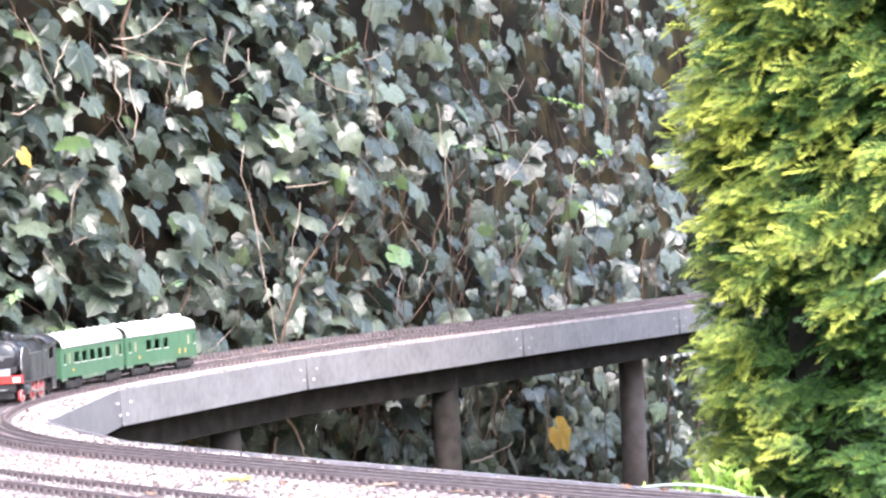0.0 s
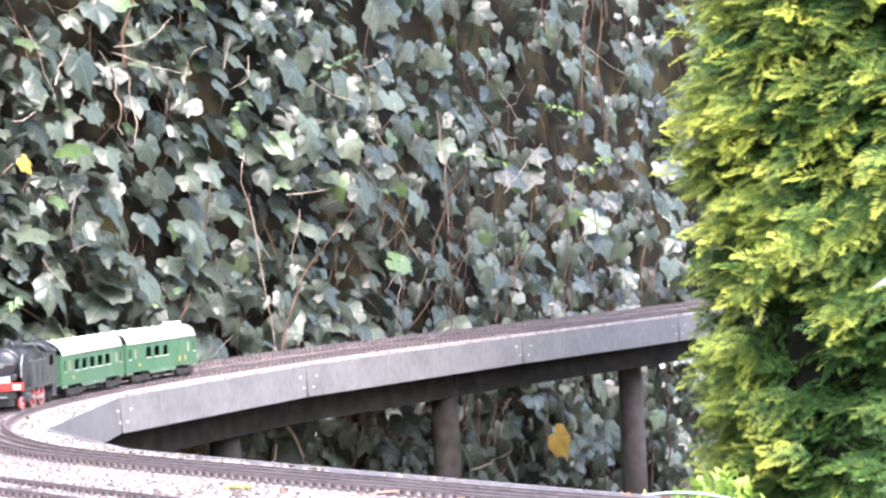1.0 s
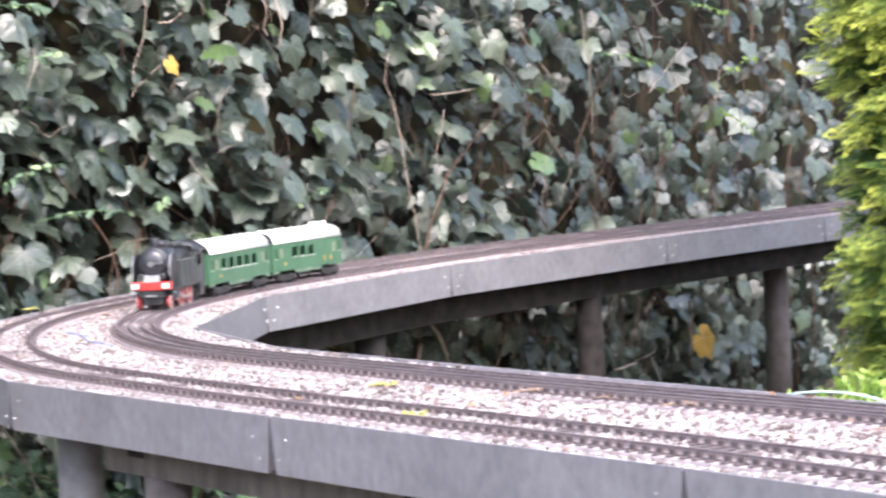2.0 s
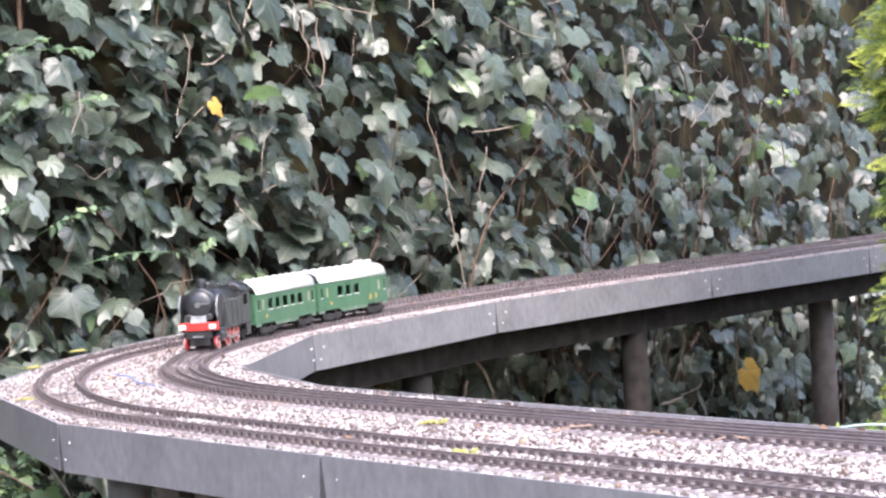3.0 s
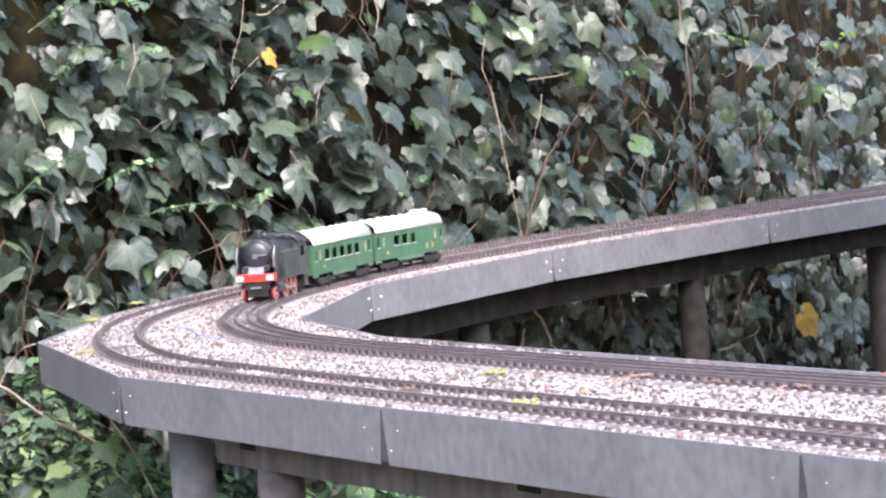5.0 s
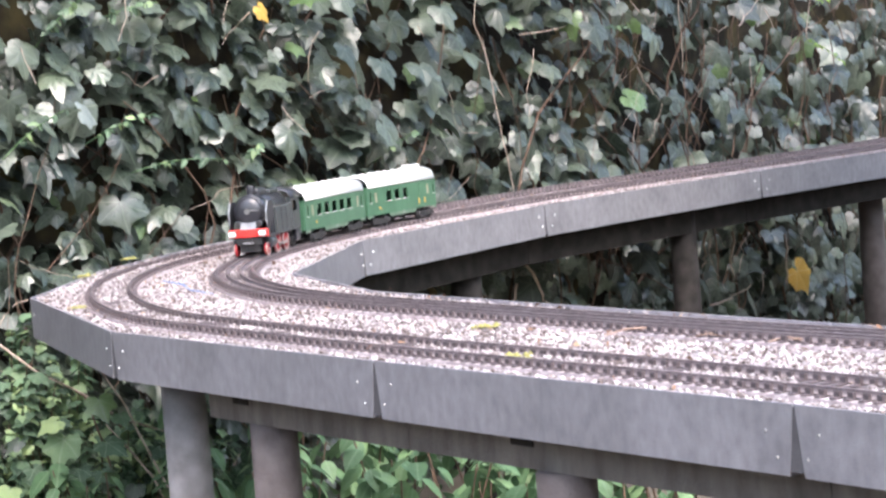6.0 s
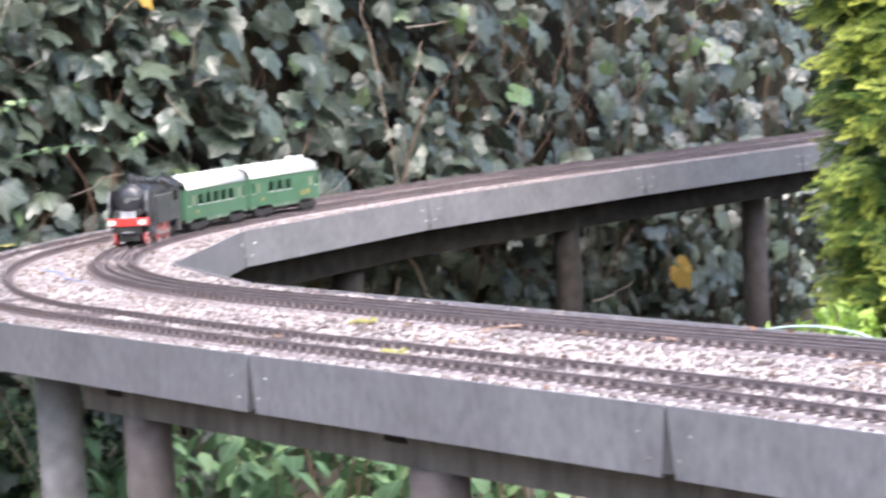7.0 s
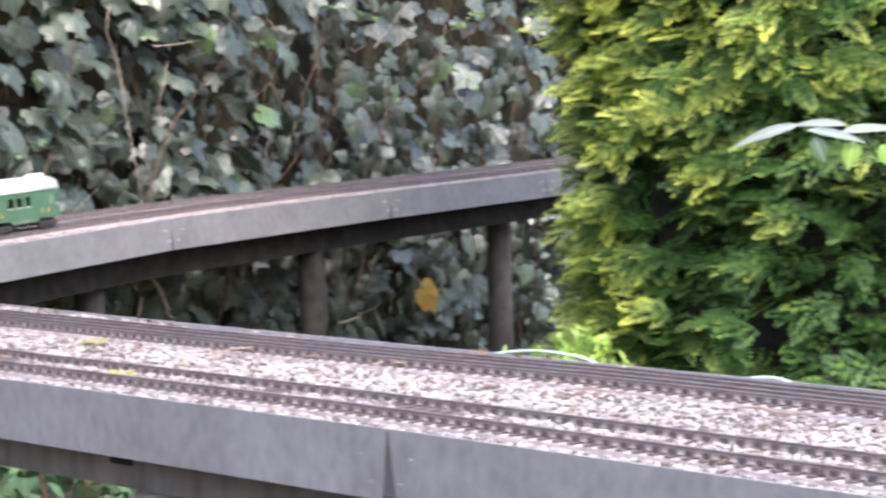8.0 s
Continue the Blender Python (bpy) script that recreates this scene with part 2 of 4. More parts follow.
class Heap:
    """Gathers many small shapes into one mesh of triangles."""

    def __init__(self):
        self.v, self.f, self.a, self.n = [], [], [], 0

    def add(self, verts, faces, m=None, veins=None, gain=1.0):
        v = np.asarray([tuple(q) for q in verts]) if not isinstance(verts, np.ndarray) else verts
        if m is not None:
            m = np.asarray(m)
            v = v @ m[:3, :3].T + m[:3, 3]
        if not isinstance(faces, np.ndarray):
            faces = np.array([(f[0], f[i], f[i + 1]) for f in faces for i in range(1, len(f) - 1)])
        self.v.append(v)
        self.f.append(faces + self.n)
        self.a.append(np.zeros(len(v)) if veins is None else np.asarray(veins) * gain)
        self.n += len(v)

    def arrays(self):
        return np.concatenate(self.v), np.concatenate(self.f), np.concatenate(self.a)

    def build(self, name, material, parent=None, label="", smooth=False):
        return tri_mesh(name, *self.arrays(), material, parent, label, smooth)


# ---- the plan: edges of the viaduct's deck, and the two tracks on it ----
OUTER = [(0.79, 0.67), (0.52, 1.098), (0.243, 1.523), (-0.047, 1.941), (-0.326, 2.36), (-0.491, 2.85), (-0.45, 3.22), (-0.33, 3.575), (-0.03, 4.08), (0.43, 4.62), (0.84, 5.06), (1.36, 5.68)]
INNER = [(1.02, 0.86), (0.607, 1.545), (0.345, 1.945), (0.137, 2.262), (-0.06, 2.575), (-0.168, 2.905), (-0.09, 3.395), (0.213, 3.9), (0.669, 4.44), (1.08, 4.88), (1.6, 5.5)]
OUTER_TRACK = [(0.83, 0.703), (0.56, 1.124), (0.29, 1.545), (0.107, 1.813), (0.0, 1.967), (-0.105, 2.127), (-0.205, 2.288), (-0.285, 2.43), (-0.345, 2.595), (-0.383, 2.778), (-0.396, 2.96), (-0.378, 3.134), (-0.33, 3.3), (-0.25, 3.5), (-0.13, 3.73), (0.04, 4.0), (0.27, 4.32), (0.5, 4.57), (0.91, 5.01), (1.43, 5.63)]
INNER_TRACK = [(0.87, 1.0), (0.62, 1.383), (0.44, 1.668), (0.3, 1.865), (0.165, 2.06), (0.05, 2.235), (-0.06, 2.4), (-0.15, 2.56), (-0.21, 2.73), (-0.24, 2.89), (-0.243, 3.04), (-0.222, 3.2), (-0.165, 3.38), (-0.05, 3.63), (0.15, 3.935), (0.376, 4.235), (0.61, 4.485), (1.02, 4.925), (1.54, 5.55)]
GROUND = -0.5

# ---- ground, and the wall that the ivy climbs ----
gv, gf, span = [], [], 24
rings = [-300, -60, -15, -6, *[-3 + 0.35 * k for k in range(span)], 8, 15, 60, 300]
for y in rings:
    for x in rings:
        gv.append((x, y + 2, GROUND + (0.05 * noise.noise((x * 1.3, y * 1.3, 0)) if abs(x) < 7 and abs(y) < 7 else 0)))
w = len(rings)
gf = [(j * w + i, j * w + i + 1, j * w + w + i + 1, j * w + w + i) for j in range(w - 1) for i in range(w - 1)]
tagged(mesh_ob("ground", gv, gf, EARTH, None, "dark bare garden earth under the plants", True), category="ground", kind="structure")
ALONG, OUT, UP = Vector((0.598, 0.801, 0)), Vector((0.801, -0.598, 0)), Vector((0, 0, 1))
FOOT = Vector((0.211, 3.864, 0)) - 0.40 * OUT


def on_wall(s, z, off=0.0):
    """A place on the ivy's face: s along it, z up, off towards the railway."""
    return FOOT + ALONG * s + OUT * off + Vector((0, 0, z))


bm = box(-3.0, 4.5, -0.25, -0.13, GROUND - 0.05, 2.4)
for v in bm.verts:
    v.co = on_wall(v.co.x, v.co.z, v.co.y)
tagged(part("garden_wall", bm, WALL, None, "garden wall behind the ivy, with the shade between leaves in its colour"), category="wall", kind="structure")

# walls out of view, added to cut the light of the low sky
for k, (x0, x1, y0, y1) in enumerate(((-4.2, 5.6, -2.6, -2.4), (-4.2, -4.0, -2.4, 1.2), (5.4, 5.6, -2.4, 6.5))):
    tagged(part("wall_%s" % ("south", "west", "east")[k], box(x0, x1, y0, y1, GROUND - 0.05, 0.7), WALL, None, "unseen plain wall added to hold back low sky light"), category="wall", kind="structure")

# ---- ivy ----
def ivy_leaf(seed, tip, valley, side, fold, curl):
    """A five-lobed leaf in its own plane: tip towards -y, face to +z, about 1 long, bulging between sunken veins; with its vein values."""
    q = random.Random(seed)
    half = [(158, 0.3, 0), (134, 0.52, 0), (108, 0.64, 1), (92, valley * 0.86, 0), (77, valley * 0.88, 0), (64, side * 0.9, 0), (52, side, 1), (41, valley * 1.06, 0), (27, valley, 0), (12, tip * 0.78, 0), (0, tip, 1)]
    pts = half + [(-a, r, v) for a, r, v in reversed(half[:-1])]
    n = len(pts)
    verts, veins = [Vector((0, 0, 0.0))], [1.0]
    for part_of, lift in ((0.55, 0.035), (1.0, -0.012)):
        for a, r, v in pts:
            a, r = a + q.gauss(0, 2.5), r * q.uniform(0.93, 1.07) * part_of
            x, y = r * math.sin(radians(a)), -r * math.cos(radians(a))
            verts.append(Vector((x, y, (lift if not v else -0.01) - curl * r * r + fold * abs(x) + q.gauss(0, 0.012) * part_of)))
            veins.append(float(v))
    faces = [(0, i + 1, i) for i in range(1, n)]
    for i in range(1, n):
        faces += [(i, i + 1, n + i + 1), (i, n + i + 1, n + i)]
    return verts, faces, veins


LEAVES = [ivy_leaf(1, 1.14, 0.7, 0.85, 0.0, 0.15), ivy_leaf(2, 1.22, 0.78, 0.82, 0.14, 0.2), ivy_leaf(3, 1.05, 0.74, 0.82, -0.1, 0.12), ivy_leaf(4, 1.2, 0.66, 0.84, 0.05, 0.26), ivy_leaf(5, 1.0, 0.82, 0.86, 0.1, 0.1), ivy_leaf(6, 1.25, 0.74, 0.76, -0.05, 0.18)]
rng = random.Random(4)


def hung(place, size, out, droop, swing, lean):
    """The pose of a leaf hung at place: its face turned to 'out', tipped up by droop, swung in its plane and turned by lean."""
    n = Matrix.Rotation(radians(lean), 3, "Z") @ out
    face = (n * math.cos(radians(droop)) + Vector((0, 0, 1)) * math.sin(radians(droop))).normalized()
    up = (Vector((0, 0, 1)) - face * face.z).normalized()
    m = Matrix((up.cross(face), up, face)).transposed() @ Matrix.Rotation(radians(swing), 3, "Z")
    return Matrix.Translation(place) @ m.to_4x4() @ Matrix.Diagonal((size, size, size, 1))


# large leaves that stand out: along the wall, height, size; and bare runners: start and end
BIG_LEAVES = [(-0.21, 0.52, 0.057), (-0.16, 0.61, 0.048), (-0.33, 0.48, 0.031), (-0.28, 0.41, 0.033), (-0.19, 0.44, 0.035), (-0.15, 0.37, 0.038), (-0.06, 0.46, 0.035), (-0.04, 0.38, 0.042), (0.43, 0.52, 0.05), (0.47, 0.39, 0.043), (0.21, 0.39, 0.033), (-0.05, 0.25, 0.046), (-0.15, 0.28, 0.04), (0.06, 0.24, 0.041), (0.18, 0.29, 0.033), (0.32, 0.4, 0.038), (0.78, 0.48, 0.045), (0.71, 0.37, 0.042), (0.65, 0.29, 0.047), (0.54, 0.6, 0.033), (0.64, 0.61, 0.034), (0.36, 0.61, 0.03), (0.18, 0.49, 0.037), (0.14, 0.34, 0.042), (0.98, 0.68, 0.051), (0.85, 0.49, 0.032), (-0.16, 0.06, 0.047), (0.09, 0.21, 0.049), (-0.06, 0.14, 0.049), (-0.29, 0.13, 0.047), (0.77, -0.18, 0.056), (0.71, -0.11, 0.046), (0.36, -0.19, 0.052)]
RUNNERS = [(0.21, -0.12, 0.28, -0.21), (0.87, -0.13, 0.85, -0.2), (0.99, -0.14, 0.99, -0.25), (0.87, -0.28, 1.06, -0.26), (1.22, -0.17, 1.22, -0.28), (0.17, -0.15, 0.17, -0.2), (1.53, 0.69, 1.89, 0.57), (1.14, 0.6, 1.38, 0.4), (0.94, 0.47, 0.97, 0.21), (0.24, 0.29, 0.3, 0.01), (-0.14, 0.52, -0.12, 0.41), (1.22, 0.29, 1.41, 0.4), (1.55, 0.25, 1.58, 0.34), (0.66, 0.55, 0.76, 0.58), (0.36, 0.3, 0.52, 0.31), (0.78, 0.22, 0.86, 0.15), (0.46, 0.52, 0.66, 0.48), (-0.14, 0.55, 0.08, 0.52), (-0.13, 0.56, 0.03, 0.62), (-0.1, 0.51, -0.1, 0.39), (-0.3, 0.49, -0.25, 0.56), (0.7, 0.42, 0.86, 0.29), (-0.41, 0.43, -0.34, 0.46)]
ivy = thing("ivy", Matrix(), "dense climbing ivy with glossy grey-green lobed leaves over a wall", "ivy", kind="stuff")
leaf_meshes = []
for lv, lf, la in LEAVES:
    me = bpy.data.meshes.new("leaf")
    me.from_pydata([tuple(v) for v in lv], [], lf)
    me.attributes.new("vein", "FLOAT", "POINT").data.foreach_set("value", la)
    me.materials.append(IVY)
    me.polygons.foreach_set("use_smooth", [True] * len(me.polygons))
    leaf_meshes.append(me)
mass = Heap()
count = 0
LEAVES = [(np.array([tuple(v) for v in lv]), np.array(lf), np.array(la)) for lv, lf, la in LEAVES]
LV, LF, LA = LEAVES[0]
for k in range(15800):
    s, z = rng.uniform(-1.9, 3.4), rng.uniform(-0.5, 1.2)
    bulge = 0.07 * noise.noise((s * 2.2, z * 2.2, 3.0)) + 0.035 * noise.noise((s * 6, z * 6, 9.0))
    layer = rng.random()
    off = bulge + (rng.uniform(0.02, 0.065) if layer > 0.5 else -0.13 * rng.random())
    size = rng.choice((0.018, 0.025, 0.031, 0.036, 0.041, 0.048)) * rng.uniform(0.85, 1.15)
    hole = noise.noise((s * 5.2, z * 5.8, 20.0)) + 0.5 * noise.noise((s * 11, z * 11, 31.0))
    if layer > 0.2 and hole < -0.12 and rng.random() < 0.84:
        continue
    if layer > 0.5 and 0.75 < s < 2.4 and z > 0.0 and noise.noise((s * 5.0, z * 3.0, 40.0)) < 0.1 and rng.random() < 0.7:
        continue
    if layer > 0.3 and s > 0.7 and z > 0.2 and rng.random() < 0.42:
        continue
    if s > 1.0 and z > 0.1 and rng.random() < (0.5 if layer > 0.3 else 0.4):
        continue
    if s > 0.9 and z > 0.0:
        size = size * 1.08
    if ((s - 0.06) / 0.1) ** 2 + ((z - 0.39) / 0.13) ** 2 < 1 and rng.random() < 0.85:
        continue
    m = hung(on_wall(s, z, off), size, OUT, min(70, rng.gauss(14 if z < -0.06 and s > -0.3 else 37 - 21 * min(1.0, max(0.0, (s - 0.4) / 0.9)), 21 - 3 * (s > 1.0))), rng.gauss(0, 30), rng.gauss(-6 - 17 * min(1.0, max(0.0, (s - 0.2) / 0.7)), 34))
    m = m @ Matrix.Diagonal((rng.uniform(0.85, 1.1), rng.uniform(0.9, 1.15), rng.uniform(0.5, 1.6), 1))
    if count < 300 and layer > 0.8 and -0.9 < s < 0.5 and -0.1 < z < 0.75:
        ob = new("leaf", leaf_meshes[k % 6])
        ob.parent, ob.matrix_world = ivy, m
        count += 1
    else:
        lv, lf, la = LEAVES[k % 6]
        mass.add(lv, lf, m, la)
for k, (s, z, size) in enumerate(BIG_LEAVES):
    ob = new("leaf", leaf_meshes[k % 6])
    ob.parent, ob.matrix_world = ivy, hung(on_wall(s, z + size * 0.35, 0.12), size, OUT, rng.gauss(32, 9), rng.gauss(6, 16), rng.gauss(-8, 14))
tagged(mass.build("leaf_mass", IVY, ivy, "", True), kind="stuff")
stems = Heap()
for s0, z0, s1, z1 in RUNNERS:
    path, bow = [], rng.uniform(-0.03, 0.03)
    for i in range(9):
        t = i / 8
        path.append(on_wall(s0 + (s1 - s0) * t + bow * math.sin(3.1 * t) * 0.5, z0 + (z1 - z0) * t - abs(bow) * math.sin(3.1 * t) * 0.6, (0.135 if z0 > 0 else 0.215) + rng.gauss(0, 0.003)))
    thick = 1.0 if z0 > 0 else 2.0
    mesh_ob("runner", *tube(path, [thick * (0.0016 - 0.0001 * i) for i in range(9)], 6), RUNNER, ivy, "pale bare ivy runner", True)
for k in range(380):
    s, z0 = rng.uniform(-1.6, 3.2), rng.choice((-0.5, -0.45, rng.uniform(-0.4, 0.8)))
    p, path, slant = on_wall(s, z0, rng.uniform(-0.1, 0.06)), [], rng.gauss(0, 0.3)
    for i in range(rng.randint(6, 16)):
        path.append(p.copy())
        slant += rng.gauss(0, 0.3)
        p = p + 0.06 * (Vector((0, 0, 1)) + ALONG * slant).normalized() + OUT * rng.gauss(0, 0.008)
    r = rng.choice((0.001, 0.0014, 0.002, 0.0026, 0.0038))
    stems.add(*tube(path, [r * (1 - 0.5 * i / len(path)) for i in range(len(path))], 5))
for k in range(34):
    s, z0 = rng.uniform(0.7, 2.2), rng.uniform(-0.1, 0.3)
    p, path, slant = on_wall(s, z0, rng.uniform(0.0, 0.08)), [], rng.gauss(0, 0.2)
    for i in range(rng.randint(4, 8)):
        path.append(p.copy())
        slant += rng.gauss(0, 0.4)
        p = p + 0.05 * (Vector((0, 0, 1)) + ALONG * slant).normalized() + OUT * rng.gauss(0, 0.005)
    stems.add(*tube(path, [(0.7 + 0.9 * (k % 5) / 4) * (0.0011 - 0.00007 * i) for i in range(len(path))], 5))
twigs = Heap()
for k in range(110):
    s, z = rng.uniform(-1.2, 1.5), rng.uniform(-0.4, 0.75)
    p, path, turn = on_wall(s, z, rng.uniform(0.05, 0.12)), [], rng.uniform(-1.6, 1.6)
    for i in range(rng.randint(4, 8)):
        path.append(p.copy())
        turn += rng.gauss(0, 0.3)
        p = p + rng.uniform(0.015, 0.03) * (ALONG * math.sin(turn) - UP * math.cos(turn)) + OUT * rng.gauss(0, 0.004)
    r = rng.uniform(0.0006, 0.0012)
    twigs.add(*tube(path, [r * (1 - 0.08 * i) for i in range(len(path))], 5))
tagged(twigs.build("twigs", RUNNER, ivy, "thin pale twigs among the ivy leaves", True), kind="stuff")
tagged(stems.build("stems", STEM, ivy, "brown woody ivy stems", True), kind="stuff")

# ---- yew ----
def yew_shoot(seed, broad):
    """A shoot 1 long along +y with two ranks of needles, face to +z, its tip bent down; values rise to the tip."""
    h, q = Heap(), random.Random(seed)
    pairs, bend = 12, q.uniform(-0.12, 0.12)
    for i in range(pairs):
        t = (i + 0.6) / pairs
        p = Vector((bend * t * t, t, -0.14 * t * t))
        n = 0.27 * (0.72 + 0.45 * math.sin(3.14 * t)) * (1 - 0.4 * t**4)
        for s in (-1, 1):
            d = Vector((s, 0.4 + 0.7 * t * t + q.gauss(0, 0.1), q.uniform(0.1, 0.45) - 0.4 * t)).normalized()
            w = d.cross(Vector((0, 0, 1))).normalized() * broad
            v = 0.25 + 0.6 * t
            m = n * q.uniform(0.82, 1.12)
            drop = Vector((0, 0, -0.02))
            h.add([p, p + d * m * 0.55 + w, p + d * m + drop, p + d * m * 0.55 - w], [(0, 1, 2), (0, 2, 3)], None, [0.6 * v, 0.85 * v, v, 0.85 * v])
    for turn in (-0.5, 0.0, 0.5):
        p, d = Vector((bend, 1.0, -0.14)), Vector((math.sin(turn), math.cos(turn), -0.35))
        w = Vector((d.y, -d.x, 0)) * 0.015
        h.add([p, p + d * 0.1 + w, p + d * 0.19, p + d * 0.1 - w], [(0, 1, 2), (0, 2, 3)], None, [0.7, 0.8, 0.85, 0.8])
    return h.arrays()


SHOOTS, INNER_SHOOTS = [yew_shoot(k, 0.025) for k in range(6)], [yew_shoot(k, 0.045) for k in range(6)]
YEW_AT, YEW_R = Vector((1.33, 3.82, 0)), 0.43
yew = thing("yew", Matrix(), "columnar golden yew bush with yellow-green shoot tips", "shrub")
crown = Heap()
# direction of the camera; shoot fans are faced to it to fit its view
TO_CAMERA = Vector((-0.4, -0.92, 0))


def yew_lump(ang, z):
    return 0.6 * noise.noise((ang * 2.5, z * 4.0, 1.0)) + 0.9 * noise.noise((ang * 6, z * 9, 5.0))


# the top, out of view, is raised and widened to shade the ivy behind
def yew_face(ang, z):
    return YEW_R * (1 - 0.1 * max(0, min(z, 1)) ** 2 - 0.1 * max(0, -z)) * (1 + 0.4 * max(0, min(z - 0.85, 1)) if z < 3.3 else 1.4 - 1.4 * (z - 3.3)) + 0.085 * yew_lump(ang, z)


def yew_branchlet(place, way, face, shoots, gain, kinds):
    """A flat fan of shoots that grow off one twig at place towards way, with the face of the fan upwards."""
    side = way.cross(face).normalized()
    face = side.cross(way)
    for j in range(shoots):
        back = 0.055 * (j / shoots)
        turn = (rng.gauss(0, 0.15) if j == 0 else (0.35 + 0.45 * rng.random()) * (1 if j % 2 else -1))
        d = (way * math.cos(turn) + side * math.sin(turn) + face * rng.gauss(-0.05, 0.22)).normalized()
        x = d.cross(face).normalized()
        m = Matrix((x, d, x.cross(d))).transposed().to_4x4()
        long = rng.uniform(0.042, 0.07) * (1 - 0.3 * j / shoots)
        sv, sf, sa = kinds[rng.randrange(6)]
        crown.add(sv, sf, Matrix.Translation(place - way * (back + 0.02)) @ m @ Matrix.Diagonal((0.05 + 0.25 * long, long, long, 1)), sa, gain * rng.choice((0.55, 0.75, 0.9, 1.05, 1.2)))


for k in range(5200):
    layer = (0, 1, 2, 2, 0, 2, 1, 2)[k % 8]
    ang, z = rng.uniform(2.6, 6.4), rng.uniform(-0.48, 0.95)
    if k % 14 == 0:
        ang, z = rng.uniform(0, 6.28), rng.uniform(0.95, 3.9)
    lump = yew_lump(ang, z)
    gap = noise.noise((ang * 5.5, z * 11.0, 12.0))
    if layer > 0 and gap < -0.14 + 0.6 * min(1.0, max(0.0, (0.1 - z) / 0.2)) * min(1.0, max(0.0, (ang - 3.35) / 0.4)) and rng.random() < 0.92:
        continue
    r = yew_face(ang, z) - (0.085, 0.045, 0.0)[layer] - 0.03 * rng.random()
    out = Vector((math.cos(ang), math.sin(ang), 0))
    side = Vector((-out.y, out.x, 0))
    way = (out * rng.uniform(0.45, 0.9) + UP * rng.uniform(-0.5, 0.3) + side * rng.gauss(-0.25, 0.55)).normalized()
    face = out * rng.uniform(0.1, 0.5) + TO_CAMERA * rng.uniform(0.3, 0.7) + UP * rng.uniform(0.6, 1.1) + side * rng.gauss(0, 0.2)
    # gain puts light and shade into the yellow: inner, low and turned sides duller
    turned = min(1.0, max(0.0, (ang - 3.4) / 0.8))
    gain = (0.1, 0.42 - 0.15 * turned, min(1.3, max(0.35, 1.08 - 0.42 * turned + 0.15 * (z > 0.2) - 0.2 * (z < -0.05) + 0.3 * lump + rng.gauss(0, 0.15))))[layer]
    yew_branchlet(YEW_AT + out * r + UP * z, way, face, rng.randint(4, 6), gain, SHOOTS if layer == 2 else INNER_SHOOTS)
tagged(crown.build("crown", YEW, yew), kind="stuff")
mesh_ob("trunk", *tube([YEW_AT + UP * (GROUND - 0.02), YEW_AT + Vector((0.02, 0, 0.3)), YEW_AT + Vector((0, 0.02, 3.4))], [0.06, 0.045, 0.015], 10), BARK, yew, "", True)
for k in range(24):
    z, ang = -0.3 + 2.6 * k / 24, 2.4 * k
    a = YEW_AT + UP * z
    b = a + Vector((math.cos(ang) * 0.33, math.sin(ang) * 0.33, 0.15))
    mesh_ob("limb", *tube([a, a.lerp(b, 0.5) + Vector((0, 0, -0.02)), b], [0.012, 0.008, 0.003], 5), BARK, yew, "", True)
# closed near-black shell inside the crown, painted as the shade between shoots
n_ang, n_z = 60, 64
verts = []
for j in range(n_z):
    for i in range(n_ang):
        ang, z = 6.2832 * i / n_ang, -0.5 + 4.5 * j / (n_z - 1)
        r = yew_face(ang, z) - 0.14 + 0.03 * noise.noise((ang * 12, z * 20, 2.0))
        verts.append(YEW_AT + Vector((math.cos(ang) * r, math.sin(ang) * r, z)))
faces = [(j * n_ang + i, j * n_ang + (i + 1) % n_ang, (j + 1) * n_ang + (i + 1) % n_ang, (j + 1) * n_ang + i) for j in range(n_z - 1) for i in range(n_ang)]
mesh_ob("shade_core", verts, faces, CORE_SHADE, yew, "near-black shell standing in for the shade inside the yew")

# ---- the viaduct ----
viaduct = thing("viaduct", Matrix(), "garden railway viaduct with grey sheet fascia on round concrete posts", "viaduct")
ring = [Vector((x, y, 0)) for x, y in OUTER + INNER[::-1]]


def along(line, n):
    """n points at even steps along a polyline."""
    p = [Vector((*q, 0)) for q in line]
    d = [0.0]
    for a, b in zip(p, p[1:]):
        d.append(d[-1] + (b - a).length)
    out, i = [], 0
    for k in range(n):
        want = d[-1] * k / (n - 1)
        while i < len(p) - 2 and d[i + 1] < want:
            i += 1
        out.append(p[i].lerp(p[i + 1], (want - d[i]) / (d[i + 1] - d[i])))
    return out


edge_a, edge_b = along(OUTER[:6], 41)[:-1] + along(OUTER[5:], 60), along(INNER[:6], 41)[:-1] + along(INNER[5:], 60)
verts = [q + UP * z for z in (-0.006, -0.03) for pair in zip(edge_a, edge_b) for q in pair]
n = 2 * len(edge_a)
faces = []
for i in range(0, n - 2, 2):
    faces += [(i, i + 1, i + 3, i + 2), (n + i + 2, n + i + 3, n + i + 1, n + i), (i + 2, n + i + 2, n + i, i), (i + 1, n + i + 1, n + i + 3, i + 3)]
faces += [(0, n, n + 1, 1), (n - 1, 2 * n - 1, 2 * n - 2, n - 2)]
mesh_ob("deck", verts, faces, SLAB, viaduct, "ballasted deck board")


